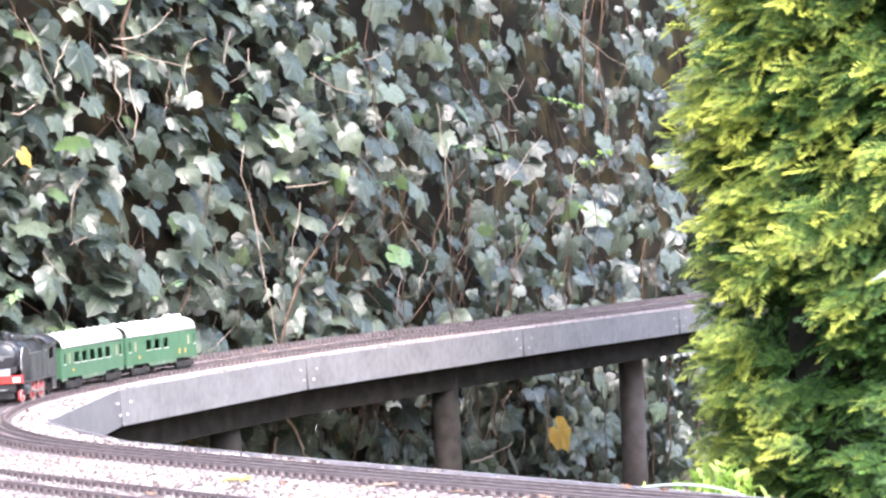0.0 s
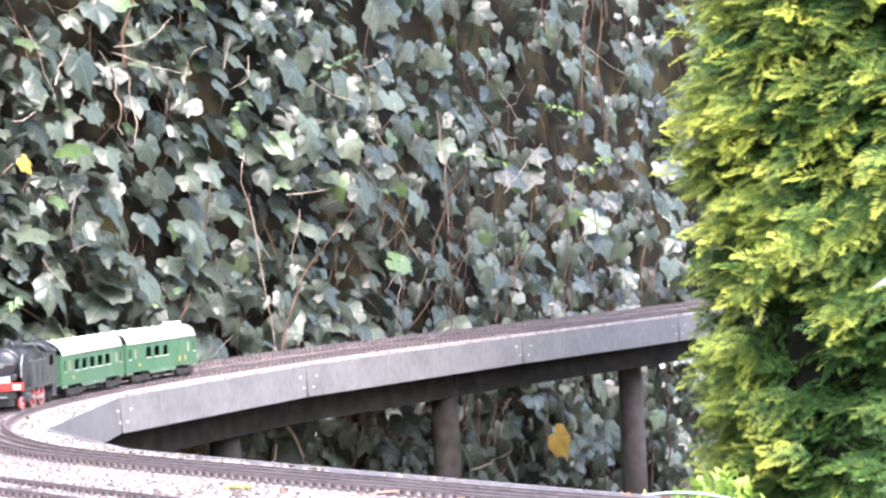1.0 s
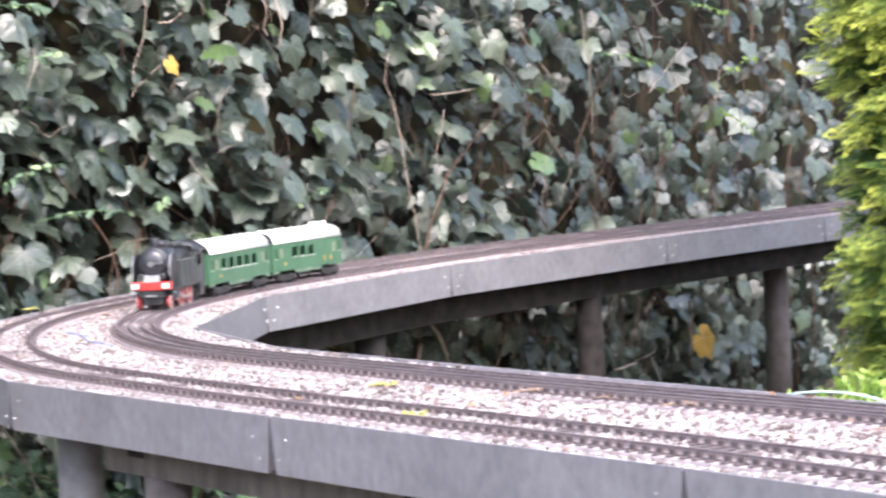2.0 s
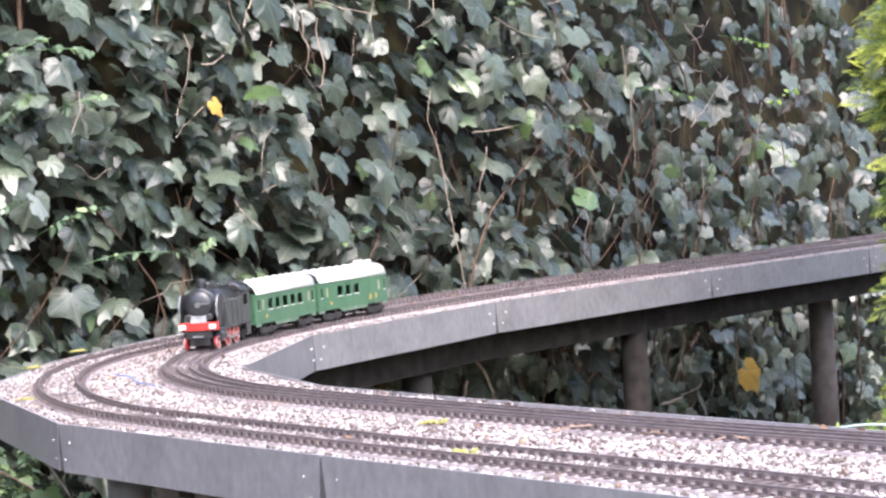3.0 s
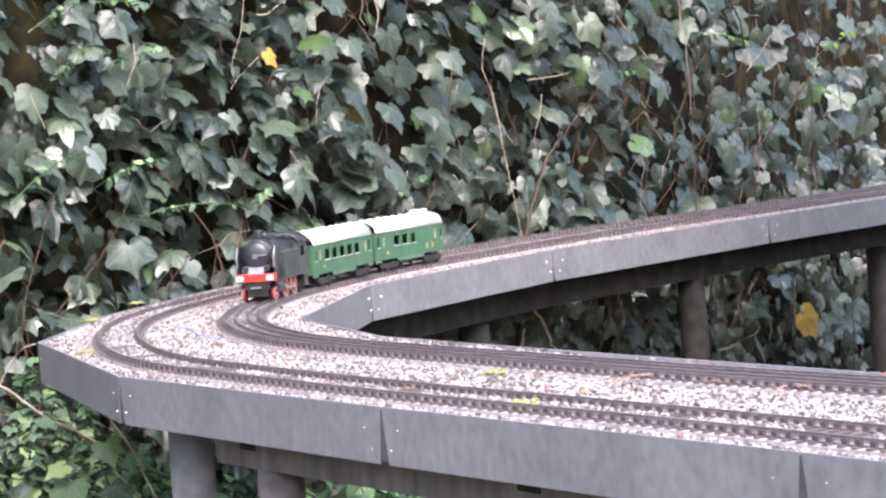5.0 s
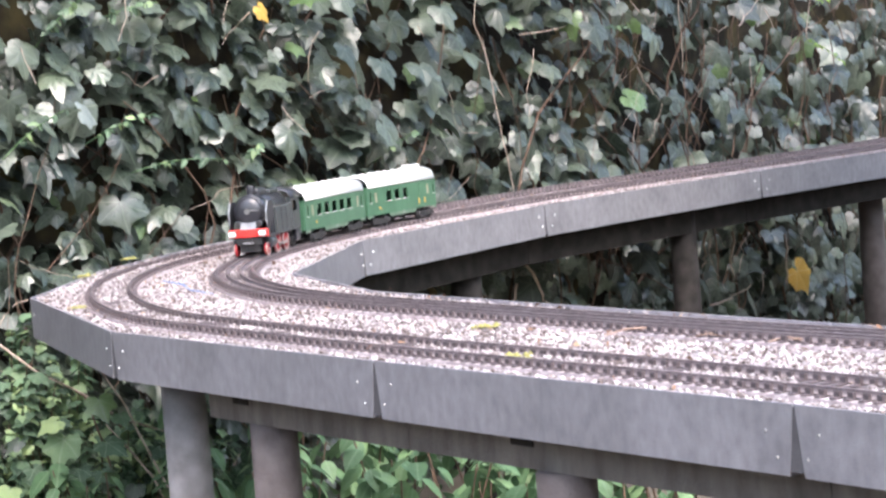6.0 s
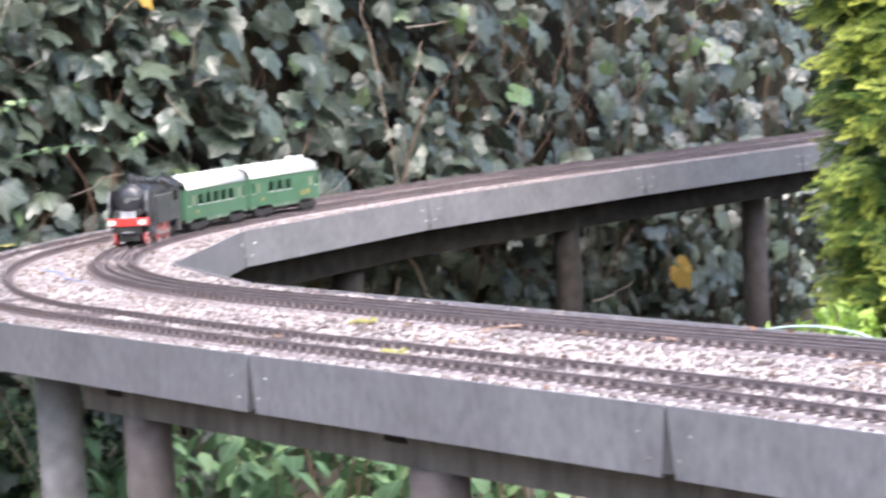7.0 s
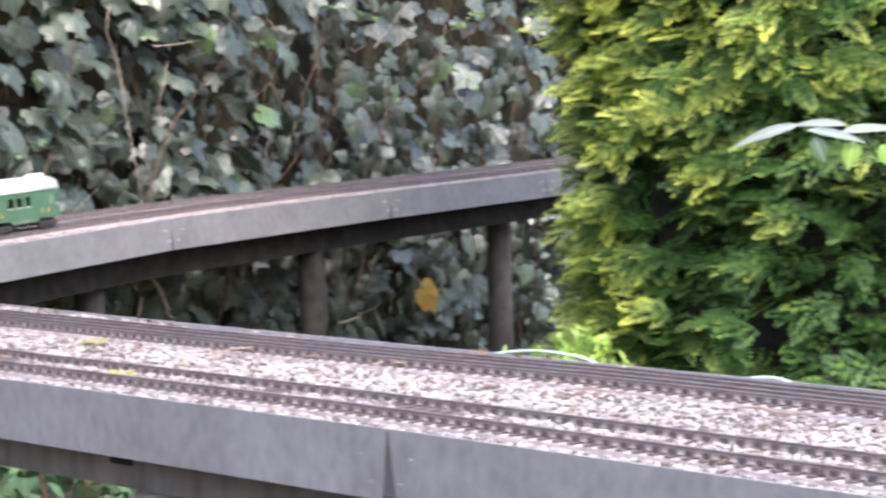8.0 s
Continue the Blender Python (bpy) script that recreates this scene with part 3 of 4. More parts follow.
def fascia(a, b, outward, tall, cut_a=0.001, cut_b=0.001, head=0.0012):
    """A sheet strip from a to b with a folded lip below."""
    a, b = Vector((*a, 0)), Vector((*b, 0))
    way = (b - a).normalized()
    n = Vector((way.y, -way.x, 0)) * outward
    g = 0.0012
    prof = [(0.0, 0.002), (0.0032, 0.002), (0.0032, -tall), (-0.018, -tall), (-0.018, -tall + 0.002), (0.0, -tall + 0.002)]
    verts = [p + n * u + Vector((0, 0, z)) for p in (a + way * g, b - way * g) for u, z in prof]
    verts[:6] = [v + way * (cut_a * (0.002 - z) / tall) for v, (u, z) in zip(verts[:6], prof)]
    verts[6:] = [v - way * (cut_b * (0.002 - z) / tall) for v, (u, z) in zip(verts[6:], prof)]
    for end, u0, u1 in ((a, 0.0, 0.013), (b, -0.013, 0.0)):
        back = [end + way * u + n * v + UP * z for z in (0.0, -tall + 0.003) for u, v in ((u0, -0.0012), (u1, -0.0012), (u1, 0.0024), (u0, 0.0024))]
        mesh_ob("joint_plate", back, [(0, 1, 2, 3), (7, 6, 5, 4), (0, 4, 5, 1), (1, 5, 6, 2), (2, 6, 7, 3), (3, 7, 4, 0)], JOINT, viaduct)
    k = len(prof)
    faces = [(j, (j + 1) % k, k + (j + 1) % k, k + j) for j in range(k)] + [tuple(range(k)), tuple(range(2 * k - 1, k - 1, -1))]
    mesh_ob("fascia_panel", verts, faces, SHEET, viaduct)
    turn = Matrix((way, Vector((0, 0, 1)), n)).transposed().to_4x4()
    for end, z in ((a + way * 0.028, -0.018), (a + way * 0.018, -0.036), (b - way * 0.024, -0.017), (b - way * 0.012, -0.035)):
        part("screw", cyl(head, head, Matrix.Translation(end + n * 0.0032 + Vector((0, 0, z))) @ turn, 8, head * 0.67), STEEL if head < 0.0015 else ZINC, viaduct)


CUTS = [0.001, 0.004, 0.006, 0.006, 0.006] + [0.001] * 8
for k, (a, b) in enumerate(zip(OUTER, OUTER[1:])):
    fascia(a, b, -1, 0.048, CUTS[k], CUTS[k + 1])
for a, b in zip(INNER, INNER[1:]):
    fascia(a, b, 1, 0.052, 0.003, 0.003, 0.0019)


def inset(line, d):
    """The polyline shifted by d to its left."""
    out = []
    for i, p in enumerate(line):
        a, b = Vector(line[max(i - 1, 0)]), Vector(line[min(i + 1, len(line) - 1)])
        w = (b - a).normalized()
        out.append(Vector((p[0] - w.y * d, p[1] + w.x * d)))
    return out


def beam(points, half, z0, z1, stuff):
    """Beam pieces along a line, mitred where they meet."""
    across = []
    for i in range(len(points)):
        w = (points[min(i + 1, len(points) - 1)] - points[max(i - 1, 0)]).normalized()
        across.append(Vector((-w.y, w.x)) * half)
    for i in range(len(points) - 1):
        (a, b), (m, n) = points[i : i + 2], across[i : i + 2]
        g = (b - a).normalized() * 0.0006
        verts = [(*q, z) for z in (z0, z1) for q in (a + m + g, b + n - g, b - n - g, a - m + g)]
        mesh_ob("beam", verts, [(0, 1, 2, 3), (7, 6, 5, 4), (0, 4, 5, 1), (1, 5, 6, 2), (2, 6, 7, 3), (3, 7, 4, 0)], stuff, viaduct)


low = inset(OUTER, -0.045)
beam(low[:4] + [low[3].lerp(low[4], 0.72)], 0.018, -0.08, -0.0302, TIMBER)
beam(inset(INNER, 0.055)[5:], 0.018, -0.1, -0.0302, SHADED_TIMBER)
# dark plates on the beam face, painted stand-ins for two shadowed slots
for x, y, z, turn in ((0.068, 1.8225, -0.0585, -0.98), (-0.187, 2.2, -0.0595, -0.98)):
    bm = box(-0.015, 0.015, -0.0012, 0.0012, -0.0032, 0.0032, 0.0004, 1)
    part("dark_slot", bm, SHADED_TIMBER, viaduct, "small dark plate standing in for a shaded slot above the beam").matrix_world = Matrix.Translation((x, y, z)) @ Matrix.Rotation(turn, 4, "Z")
POSTS = [(-0.262, 2.38, 0.0235, CONCRETE), (-0.157, 2.19, 0.0235, MAUVE), (0.1, 1.795, 0.025, MAUVE), (0.36, 1.4, 0.025, MAUVE), (0.07, 3.80, 0.026, SHADED_CONCRETE), (0.5, 4.335, 0.026, SHADED_CONCRETE), (0.988, 4.972, 0.027, MAUVE), (1.45, 5.45, 0.026, MAUVE)]
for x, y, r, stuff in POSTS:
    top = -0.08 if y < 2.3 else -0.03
    part("post", cyl(r * 1.04, top - GROUND + 0.03, Matrix.Translation((x, y, GROUND - 0.03)), 28, r * 0.98), stuff, viaduct, {CONCRETE: "pale grey round post", MAUVE: "brownish round post", SHADED_CONCRETE: "round post darkened in its colour for the shade under the deck"}[stuff], True)

# ---- tracks ----
HEAD = [(-0.0016, 0.0042), (0.0016, 0.0042), (0.0016, 0.0055), (-0.0016, 0.0055)]
WEB = [(-0.002, 0.0), (0.002, 0.0), (0.0011, 0.0014), (0.0011, 0.0041), (-0.0011, 0.0041), (-0.0011, 0.0014)]


def track(points, offsets, label):
    t = thing("railway_track", Matrix(), label, "track")
    line = [(p + Vector((0, 0, 0.0045)), w) for p, w in smooth_line(points, 0.02)]
    for o in offsets:
        rail = mesh_ob("rail", *swept(line, o, HEAD), RAIL, t)
        mesh_ob("web", *swept(line, o, WEB), DUST, rail, "dusty web of the rail")
    for o, side in ((offsets[0], -1), (offsets[-1], 1)):
        a, b = sorted((-0.0055 * side, 0.0095 * side))
        mesh_ob("track_bed", *swept([(p + Vector((0, 0, -0.0095)), w) for p, w in line], o, [(a, 0.0), (b, 0.0), (b, 0.0078), (a, 0.0078)]), BED, t, "pale dusty fill between the sleepers")
    bm = box(-0.0031, 0.0031, -0.0325, 0.0325, -0.006, 0.0044, 0.0006, 1)
    for o in (offsets[0], offsets[-1]):
        for side in (-1, 1):
            m = Matrix.Translation((0, o + side * 0.0026, 0.0062)) @ Matrix.Diagonal((0.0056, 0.0032, 0.0042, 1))
            bmesh.ops.create_cube(bm, size=1.0, matrix=m)
    me = bpy.data.meshes.new("sleeper")
    bm.to_mesh(me)
    bm.free()
    me.materials.append(SLEEPER)
    shape = np.array([tuple(v.co) for v in me.vertices]), [tuple(p.vertices) for p in me.polygons]
    far = Heap()
    for k, (p, w) in enumerate(smooth_line(points, 0.0138)):
        m = Matrix.Translation(p) @ Matrix.Rotation(math.atan2(w.y, w.x) + rng.gauss(0, 0.015), 4, "Z")
        if k < 290:
            ob = new("sleeper", me)
            ob.parent, ob.matrix_world = t, m
        else:
            far.add(*shape, m)
    tagged(far.build("sleeper_rest", SLEEPER, t), kind="stuff")


track(OUTER_TRACK, (-0.0235, 0.0235), "two-rail model railway track on dusty brown sleepers in pale gravel")
track(INNER_TRACK, (-0.0235, -0.0085, 0.0085, 0.0235), "four-rail model railway track on dusty brown sleepers in pale gravel")

# ---- ballast ----
def inside(x, y):
    hit = False
    for a, b in zip(ring, ring[1:] + ring[:1]):
        if (a.y > y) != (b.y > y) and x < (b.x - a.x) * (y - a.y) / (b.y - a.y) + a.x:
            hit = not hit
    return hit


IV = [(1, 0, 0), (-1, 0, 0), (0, 1, 0), (0, -1, 0), (0, 0, 1), (0, 0, -1)]
IF = [(0, 2, 4), (2, 1, 4), (1, 3, 4), (3, 0, 4), (2, 0, 5), (1, 2, 5), (3, 1, 5), (0, 3, 5)]
lines = [[p for p, w in smooth_line(q, 0.012)] for q in (OUTER_TRACK, INNER_TRACK)]
grid = np.array([(p.x, p.y) for q in lines for p in q])
ballast = thing("ballast", Matrix(), "pinkish-white gravel chips between and beside the tracks", "gravel", kind="stuff")
chips = Heap()
made = 0
IV, IF = np.array(IV, float), np.array(IF)
shapes = np.random.default_rng(5)
singles, stone_meshes = 0, []
for k in range(8):
    me = bpy.data.meshes.new("stone")
    me.from_pydata((IV * shapes.uniform(0.8, 1.3, IV.shape) + shapes.normal(0, 0.22, IV.shape)).tolist(), [], IF.tolist())
    me.materials.append(STONE)
    stone_meshes.append(me)
rim = np.array([(q.x, q.y) for q in along(INNER[:5], 120)])
while made < 140000:
    t = rng.random()
    y = 1.0 + 4.6 * t**1.65
    x = rng.uniform(-0.55, 1.5)
    if not inside(x, y):
        continue
    made += 1
    gaps = np.hypot(grid[:, 0] - x, grid[:, 1] - y)
    near, inner_near = float(gaps.min()), float(gaps[len(lines[0]) :].min())
    r = rng.choice((0.001, 0.0013, 0.0016, 0.002, 0.0026, 0.0034)) * rng.uniform(0.8, 1.25) * (0.68 if y < 2.2 else 0.6)
    if -0.0045 < near - 0.0235 < 0.0095 and rng.random() < 0.93 or abs(near - 0.0235) < 0.0026 or abs(inner_near - 0.0085) < 0.003:
        continue
    if y < 2.25 and near > 0.034 and float(np.hypot(rim[:, 0] - x, rim[:, 1] - y).min()) < 0.035 and rng.random() < 0.9:
        continue
    if near < 0.037:
        r = min(r, 0.002)
        bare = near > 0.0235 or noise.noise((x * 16, y * 16, 7.0)) < (0.05 if inner_near < 0.024 else -0.25) or inner_near < 0.024 and y < 2.25
        z = -0.0005 if bare else 0.0042
    else:
        z = -0.001 + 0.4 * r + 0.002 * noise.noise((x * 30, y * 30, 2.0))
    m = Matrix.Translation((x, y, z)) @ Euler((rng.gauss(0, 0.4), rng.gauss(0, 0.4), rng.uniform(0, 6.28))).to_matrix().to_4x4() @ Matrix.Diagonal((r * rng.uniform(0.8, 1.6), r, r * rng.uniform(0.45, 0.7), 1))
    if y < 1.75 and x < 0.62 and singles < 300 and near > 0.036:
        ob = new("stone", stone_meshes[singles % 8])
        ob.parent, ob.matrix_world = ballast, m
        singles += 1
        continue
    chips.add(IV * shapes.uniform(0.8, 1.3, IV.shape) + shapes.normal(0, 0.22, IV.shape), IF, m)
tagged(chips.build("stones", STONE, ballast), kind="stuff")

# ---- the train ----
BLACK = mat("black_enamel", [(0.018, 0.019, 0.024), (0.036, 0.037, 0.044)], 0.28, 0.0, 60, 0.05, 500, 0.6)
GREY_BLACK = mat("worn_black", [(0.034, 0.04, 0.041), (0.066, 0.074, 0.076)], 0.4, 0.0, 70, 0.08, 500)
RED = mat("red_enamel", [(0.55, 0.03, 0.025), (0.7, 0.05, 0.04)], 0.35, 0, 60)
DEEP_RED = mat("wheel_red", [(0.25, 0.015, 0.02), (0.36, 0.03, 0.03)], 0.4, 0, 60)
PINKISH = mat("worn_rim", [(0.36, 0.26, 0.25), (0.5, 0.4, 0.38)], 0.5, 0.2, 80)
WHITE = mat("white_paint", [(0.55, 0.55, 0.53), (0.68, 0.68, 0.66)], 0.45, 0, 60)
ROOF = mat("cream_roof", [(0.68, 0.69, 0.66), (0.8, 0.81, 0.78)], 0.35, 0, 40, 0.05, 500)
GREEN = mat("coach_green", [(0.05, 0.125, 0.072), (0.072, 0.165, 0.098)], 0.35, 0, 50, 0.05, 500)
PALE_GREEN = mat("solebar_green", [(0.09, 0.15, 0.1), (0.14, 0.2, 0.15)], 0.45, 0, 60)
DARK = mat("underframe_black", [(0.012, 0.012, 0.013), (0.03, 0.028, 0.028)], 0.6, 0, 80, 0.1, 400)
BROWN = mat("bellows_brown", [(0.04, 0.025, 0.015), (0.09, 0.055, 0.03)], 0.7, 0, 80, 0.2, 400)
OCHRE = mat("ochre_paint", [(0.42, 0.26, 0.06), (0.55, 0.38, 0.1)], 0.5, 0, 90)
WORN = mat("worn_pale_edge", [(0.13, 0.137, 0.15), (0.26, 0.27, 0.285)], 0.45, 0.1, 90)
BEIGE = mat("beige_blind", [(0.25, 0.25, 0.17), (0.36, 0.34, 0.25)], 0.6, 0, 80)
RAIL_TOP = 0.0102
RIDE = smooth_line(INNER_TRACK, 0.002)
nose = min(range(len(RIDE)), key=lambda i: (RIDE[i][0].xy - Vector((-0.213, 3.11))).length)


def on_rails(back, half):
    """The pose of a vehicle whose middle is 'back' behind the train's nose and which stands on bogies half apart."""
    a, b = RIDE[nose + round((back - half) / 0.002)][0], RIDE[nose + round((back + half) / 0.002)][0]
    c, d = (a + b) / 2, a - b
    return Matrix.Translation((c.x, c.y, RAIL_TOP)) @ Matrix.Rotation(math.atan2(d.y, d.x), 4, "Z")


AHEAD = Matrix.Rotation(radians(90), 4, "Y")


def wheel(name, parent, x, y, r, face, rim, spokes):
    """A wheel with its tread, rim and, where it shows, spokes; y is its outer face."""
    s = 1 if y > 0 else -1
    at = Matrix.Translation((x, y, r)) @ Matrix.Rotation(radians(-90 * s), 4, "X")
    w = part(name, cyl(r, 0.004, at @ Matrix.Translation((0, 0, -0.004)), 28, None, 0.0005), face, parent, "", True)
    bm = bmesh.new()
    n = 28
    rings = [[bm.verts.new(at @ Vector((q * math.cos(6.2832 * k / n), q * math.sin(6.2832 * k / n), h))) for k in range(n)] for q, h in ((r, -0.001), (r, 0.0008), (r * 0.84, 0.0008), (r * 0.84, -0.001))]
    for u, v in zip(rings, rings[1:]):
        for k in range(n):
            bm.faces.new((u[k], u[(k + 1) % n], v[(k + 1) % n], v[k]))
    bmesh.ops.recalc_face_normals(bm, faces=bm.faces[:])
    part("rim", bm, rim, w, "pale wheel rim")
    part("hub", cyl(r * 0.22, 0.0016, at, 14), rim, w)
    for k in range(spokes):
        bm = box(-0.0006, 0.0006, r * 0.18, r * 0.86, 0, 0.0006)
        bmesh.ops.transform(bm, matrix=at @ Matrix.Rotation(6.2832 * k / spokes, 4, "Z"), verts=bm.verts[:])
        part("spoke", bm, face, w)
    return w


def arch(x0, x1, half, z0, z1, thick, n=12, power=2.0):
    """A roof shell curved across, from z0 at its sides to z1 in the middle."""
    bm = bmesh.new()
    loops = []
    for x in (x0, x1):
        top = [(-half + 2 * half * k / n, 0) for k in range(n + 1)]
        up = [bm.verts.new((x, y, z0 + (z1 - z0) * (1 - abs(y / half) ** power) ** (1 / power))) for y, _ in top]
        low = [bm.verts.new((x, y * 0.97, z0 - thick + (z1 - z0) * 0.92 * (1 - abs(y / half) ** power) ** (1 / power))) for y, _ in top]
        loops.append(up + low[::-1])
    a, b = loops
    for k in range(len(a)):
        j = (k + 1) % len(a)
        bm.faces.new((a[k], a[j], b[j], b[k]))
    for k in range(n):
        for l in (a, b):
            bm.faces.new((l[k], l[k + 1], l[-2 - k], l[-1 - k]))
    bmesh.ops.recalc_face_normals(bm, faces=bm.faces[:])
    return bm


def plate(points, y, thick):
    """A flat plate in the x-z plane, from y to y + thick."""
    bm = bmesh.new()
    f = bm.faces.new([bm.verts.new((x, y, z)) for x, z in points])
    ex = bmesh.ops.extrude_face_region(bm, geom=[f])
    bmesh.ops.translate(bm, verts=[v for v in ex["geom"] if isinstance(v, bmesh.types.BMVert)], vec=(0, thick, 0))
    bmesh.ops.recalc_face_normals(bm, faces=bm.faces[:])
    return bm


def holed_wall(x0, x1, z0, z1, holes, y, thick):
    """An upright wall with openings (x0, x1, z0, z1) through it."""
    xs = sorted({x0, x1, *[v for h in holes for v in h[:2]]})
    zs = sorted({z0, z1, *[v for h in holes for v in h[2:]]})
    solid = {(i, j): not any(h[0] <= (xs[i] + xs[i + 1]) / 2 <= h[1] and h[2] <= (zs[j] + zs[j + 1]) / 2 <= h[3] for h in holes) for i in range(len(xs) - 1) for j in range(len(zs) - 1)}
    bm = bmesh.new()
    vert = {}

    def v(i, j, side):
        key = (i, j, side)
        if key not in vert:
            vert[key] = bm.verts.new((xs[i], y + thick * side, zs[j]))
        return vert[key]

    for (i, j), full in solid.items():
        if not full:
            continue
        for side in (0, 1):
            bm.faces.new((v(i, j, side), v(i + 1, j, side), v(i + 1, j + 1, side), v(i, j + 1, side)))
        for di, dj, a, b in ((-1, 0, (0, 0), (0, 1)), (1, 0, (1, 0), (1, 1)), (0, -1, (0, 0), (1, 0)), (0, 1, (0, 1), (1, 1))):
            if not solid.get((i + di, j + dj), False):
                bm.faces.new((v(i + a[0], j + a[1], 0), v(i + b[0], j + b[1], 0), v(i + b[0], j + b[1], 1), v(i + a[0], j + a[1], 1)))
    bmesh.ops.recalc_face_normals(bm, faces=bm.faces[:])
    return bm


def locomotive():
    e = thing("toy_locomotive", Matrix(), "black toy tank locomotive with red buffer beam and red wheels", "locomotive")
    M = Matrix.Translation
    part("frame", box(-0.088, 0.086, -0.016, 0.016, 0.006, 0.03, 0.001), DARK, e)
    part("footplate", box(-0.092, 0.086, -0.0295, 0.0295, 0.0275, 0.0305, 0.0006), BLACK, e)
    boiler = part("boiler", cyl(0.023, 0.125, M((-0.045, 0, 0.068)) @ AHEAD, 36), BLACK, e, "glossy black boiler", True)
    for x in (-0.03, -0.005, 0.02, 0.045):
        part("band", cyl(0.0235, 0.0016, M((x, 0, 0.068)) @ AHEAD, 36), GREY_BLACK, boiler)
    smokebox = part("smokebox", cyl(0.0248, 0.028, M((0.052, 0, 0.068)) @ AHEAD, 36, None, 0.002), BLACK, e, "", True)
    bm = bmesh.new()
    bmesh.ops.create_uvsphere(bm, u_segments=28, v_segments=14, radius=0.0218, matrix=M((0.080, 0, 0.068)) @ Matrix.Diagonal((0.42, 1, 1, 1)))
    door = part("smokebox_door", bm, BLACK, smokebox, "domed black door", True)
    part("hinge", box(0.0874, 0.0892, -0.001, 0.018, 0.0685, 0.0705, 0.0004), STEEL, door)
    part("door_handle", cyl(0.0042, 0.003, M((0.0882, 0, 0.068)) @ AHEAD, 8), STEEL, door, "bright door handle")
    part("chimney", cyl(0.0064, 0.0155, M((0.062, 0, 0.0905)), 20, 0.007, 0.0006), BLACK, e, "", True)
    part("dome", box(0.012, 0.05, -0.009, 0.009, 0.087, 0.101, 0.004, 3), BLACK, e, "long rounded dome on the boiler", True)
    part("top_plate", box(-0.04, 0.0, -0.012, 0.012, 0.0895, 0.0955, 0.0015), GREY_BLACK, e)
    for s in (-1, 1):
        tank = part("side_tank", box(-0.043, 0.034, s * 0.023 - 0.0065, s * 0.023 + 0.0065, 0.03, 0.0695, 0.0012), GREY_BLACK, e, "dark grey riveted side tank")
        part("rail_strip", box(-0.043, 0.05, s * 0.028 - 0.0008, s * 0.028 + 0.0008, 0.0697, 0.0711), STEEL, tank)
        for x in (-0.018, 0.008):
            part("rib", box(x, x + 0.0012, s * 0.0297 - 0.0004, s * 0.0297 + 0.0004, 0.032, 0.0675), BLACK, tank)
        part("tank_front", box(0.0345, 0.05, s * 0.02 - 0.005, s * 0.02 + 0.005, 0.03, 0.058, 0.001), BLACK, e)
        side = part("smoke_deflector", plate([(0.052, 0.0825), (0.078, 0.0825), (0.088, 0.067), (0.088, 0.031), (0.074, 0.031), (0.066, 0.052), (0.052, 0.052)], s * 0.0295 - 0.0007, 0.0014), BLACK, e, "angled black smoke deflector plate")
        part("edge_strip", plate([(0.0768, 0.0827), (0.0791, 0.0827), (0.0891, 0.0675), (0.0891, 0.05), (0.0876, 0.05), (0.0876, 0.067)], s * 0.0295 - 0.0011, 0.0022), WORN, side, "worn pale front edge")
        cab = part("cab_side", holed_wall(-0.092, -0.0435, 0.03, 0.079, [(-0.078, -0.054, 0.057, 0.073)], s * 0.0285 - 0.0008, 0.0016), GREY_BLACK, e)
        part("handrail", cyl(0.0006, 0.026, M((-0.046, s * 0.0305, 0.034)), 6), STEEL, cab)
        part("step", box(-0.088, -0.066, s * 0.027 - 0.002, s * 0.027 + 0.002, 0.010, 0.027, 0.0005), BLACK, e)
        part("cylinder", cyl(0.0095, 0.026, M((0.046, s * 0.0225, 0.019)) @ AHEAD, 20, None, 0.001), BLACK, e, "", True)
        for x in (-0.016, 0.027):
            wheel("driving_wheel", e, x, s * 0.0255, 0.0158, DEEP_RED, PINKISH, 10)
        wheel("pilot_wheel", e, 0.078, s * 0.0255, 0.0098, DEEP_RED, PINKISH, 6)
        wheel("trailing_wheel", e, -0.064, s * 0.0235, 0.0095, DARK, DARK, 0)
        part("coupling_rod", box(-0.019, 0.03, s * 0.0275 - 0.0008, s * 0.0275 + 0.0008, 0.0105, 0.0145, 0.0005), STEEL, e, "silver coupling rod")
        part("piston_rod", cyl(0.0011, 0.03, M((0.018, s * 0.0245, 0.019)) @ AHEAD, 8), STEEL, e)
        lamp = part("lamp", cyl(0.0052, 0.006, M((0.082, s * 0.0165, 0.049)) @ AHEAD, 16, None, 0.0008), BLACK, e, "", True)
        part("lens", cyl(0.0038, 0.0012, M((0.088, s * 0.0165, 0.049)) @ AHEAD, 14), DARK, lamp)
    for x in (-0.0925, -0.0442):
        part("cab_end", holed_wall(-0.0275, 0.0275, 0.03, 0.079, [(-0.02, -0.008, 0.06, 0.073), (0.008, 0.02, 0.06, 0.073)], 0, 0.0016), GREY_BLACK, e).matrix_local = M((x, 0, 0)) @ Matrix.Rotation(radians(90), 4, "Z")
    part("cab_roof", arch(-0.095, -0.041, 0.0315, 0.0788, 0.0945, 0.0014), BLACK, e, "curved black cab roof", True)
    beam_ob = part("buffer_beam", box(0.086, 0.0915, -0.0312, 0.0312, 0.0295, 0.0415, 0.0008), RED, e, "bright red buffer beam")
    for s in (-1, 1):
        b = part("buffer", cyl(0.003, 0.005, M((0.0915, s * 0.0225, 0.0352)) @ AHEAD, 14), WHITE, beam_ob, "white buffer")
        part("buffer_head", box(0.0955, 0.0985, s * 0.0238 - 0.0058, s * 0.0238 + 0.0058, 0.0314, 0.0392, 0.0012), WHITE, b)
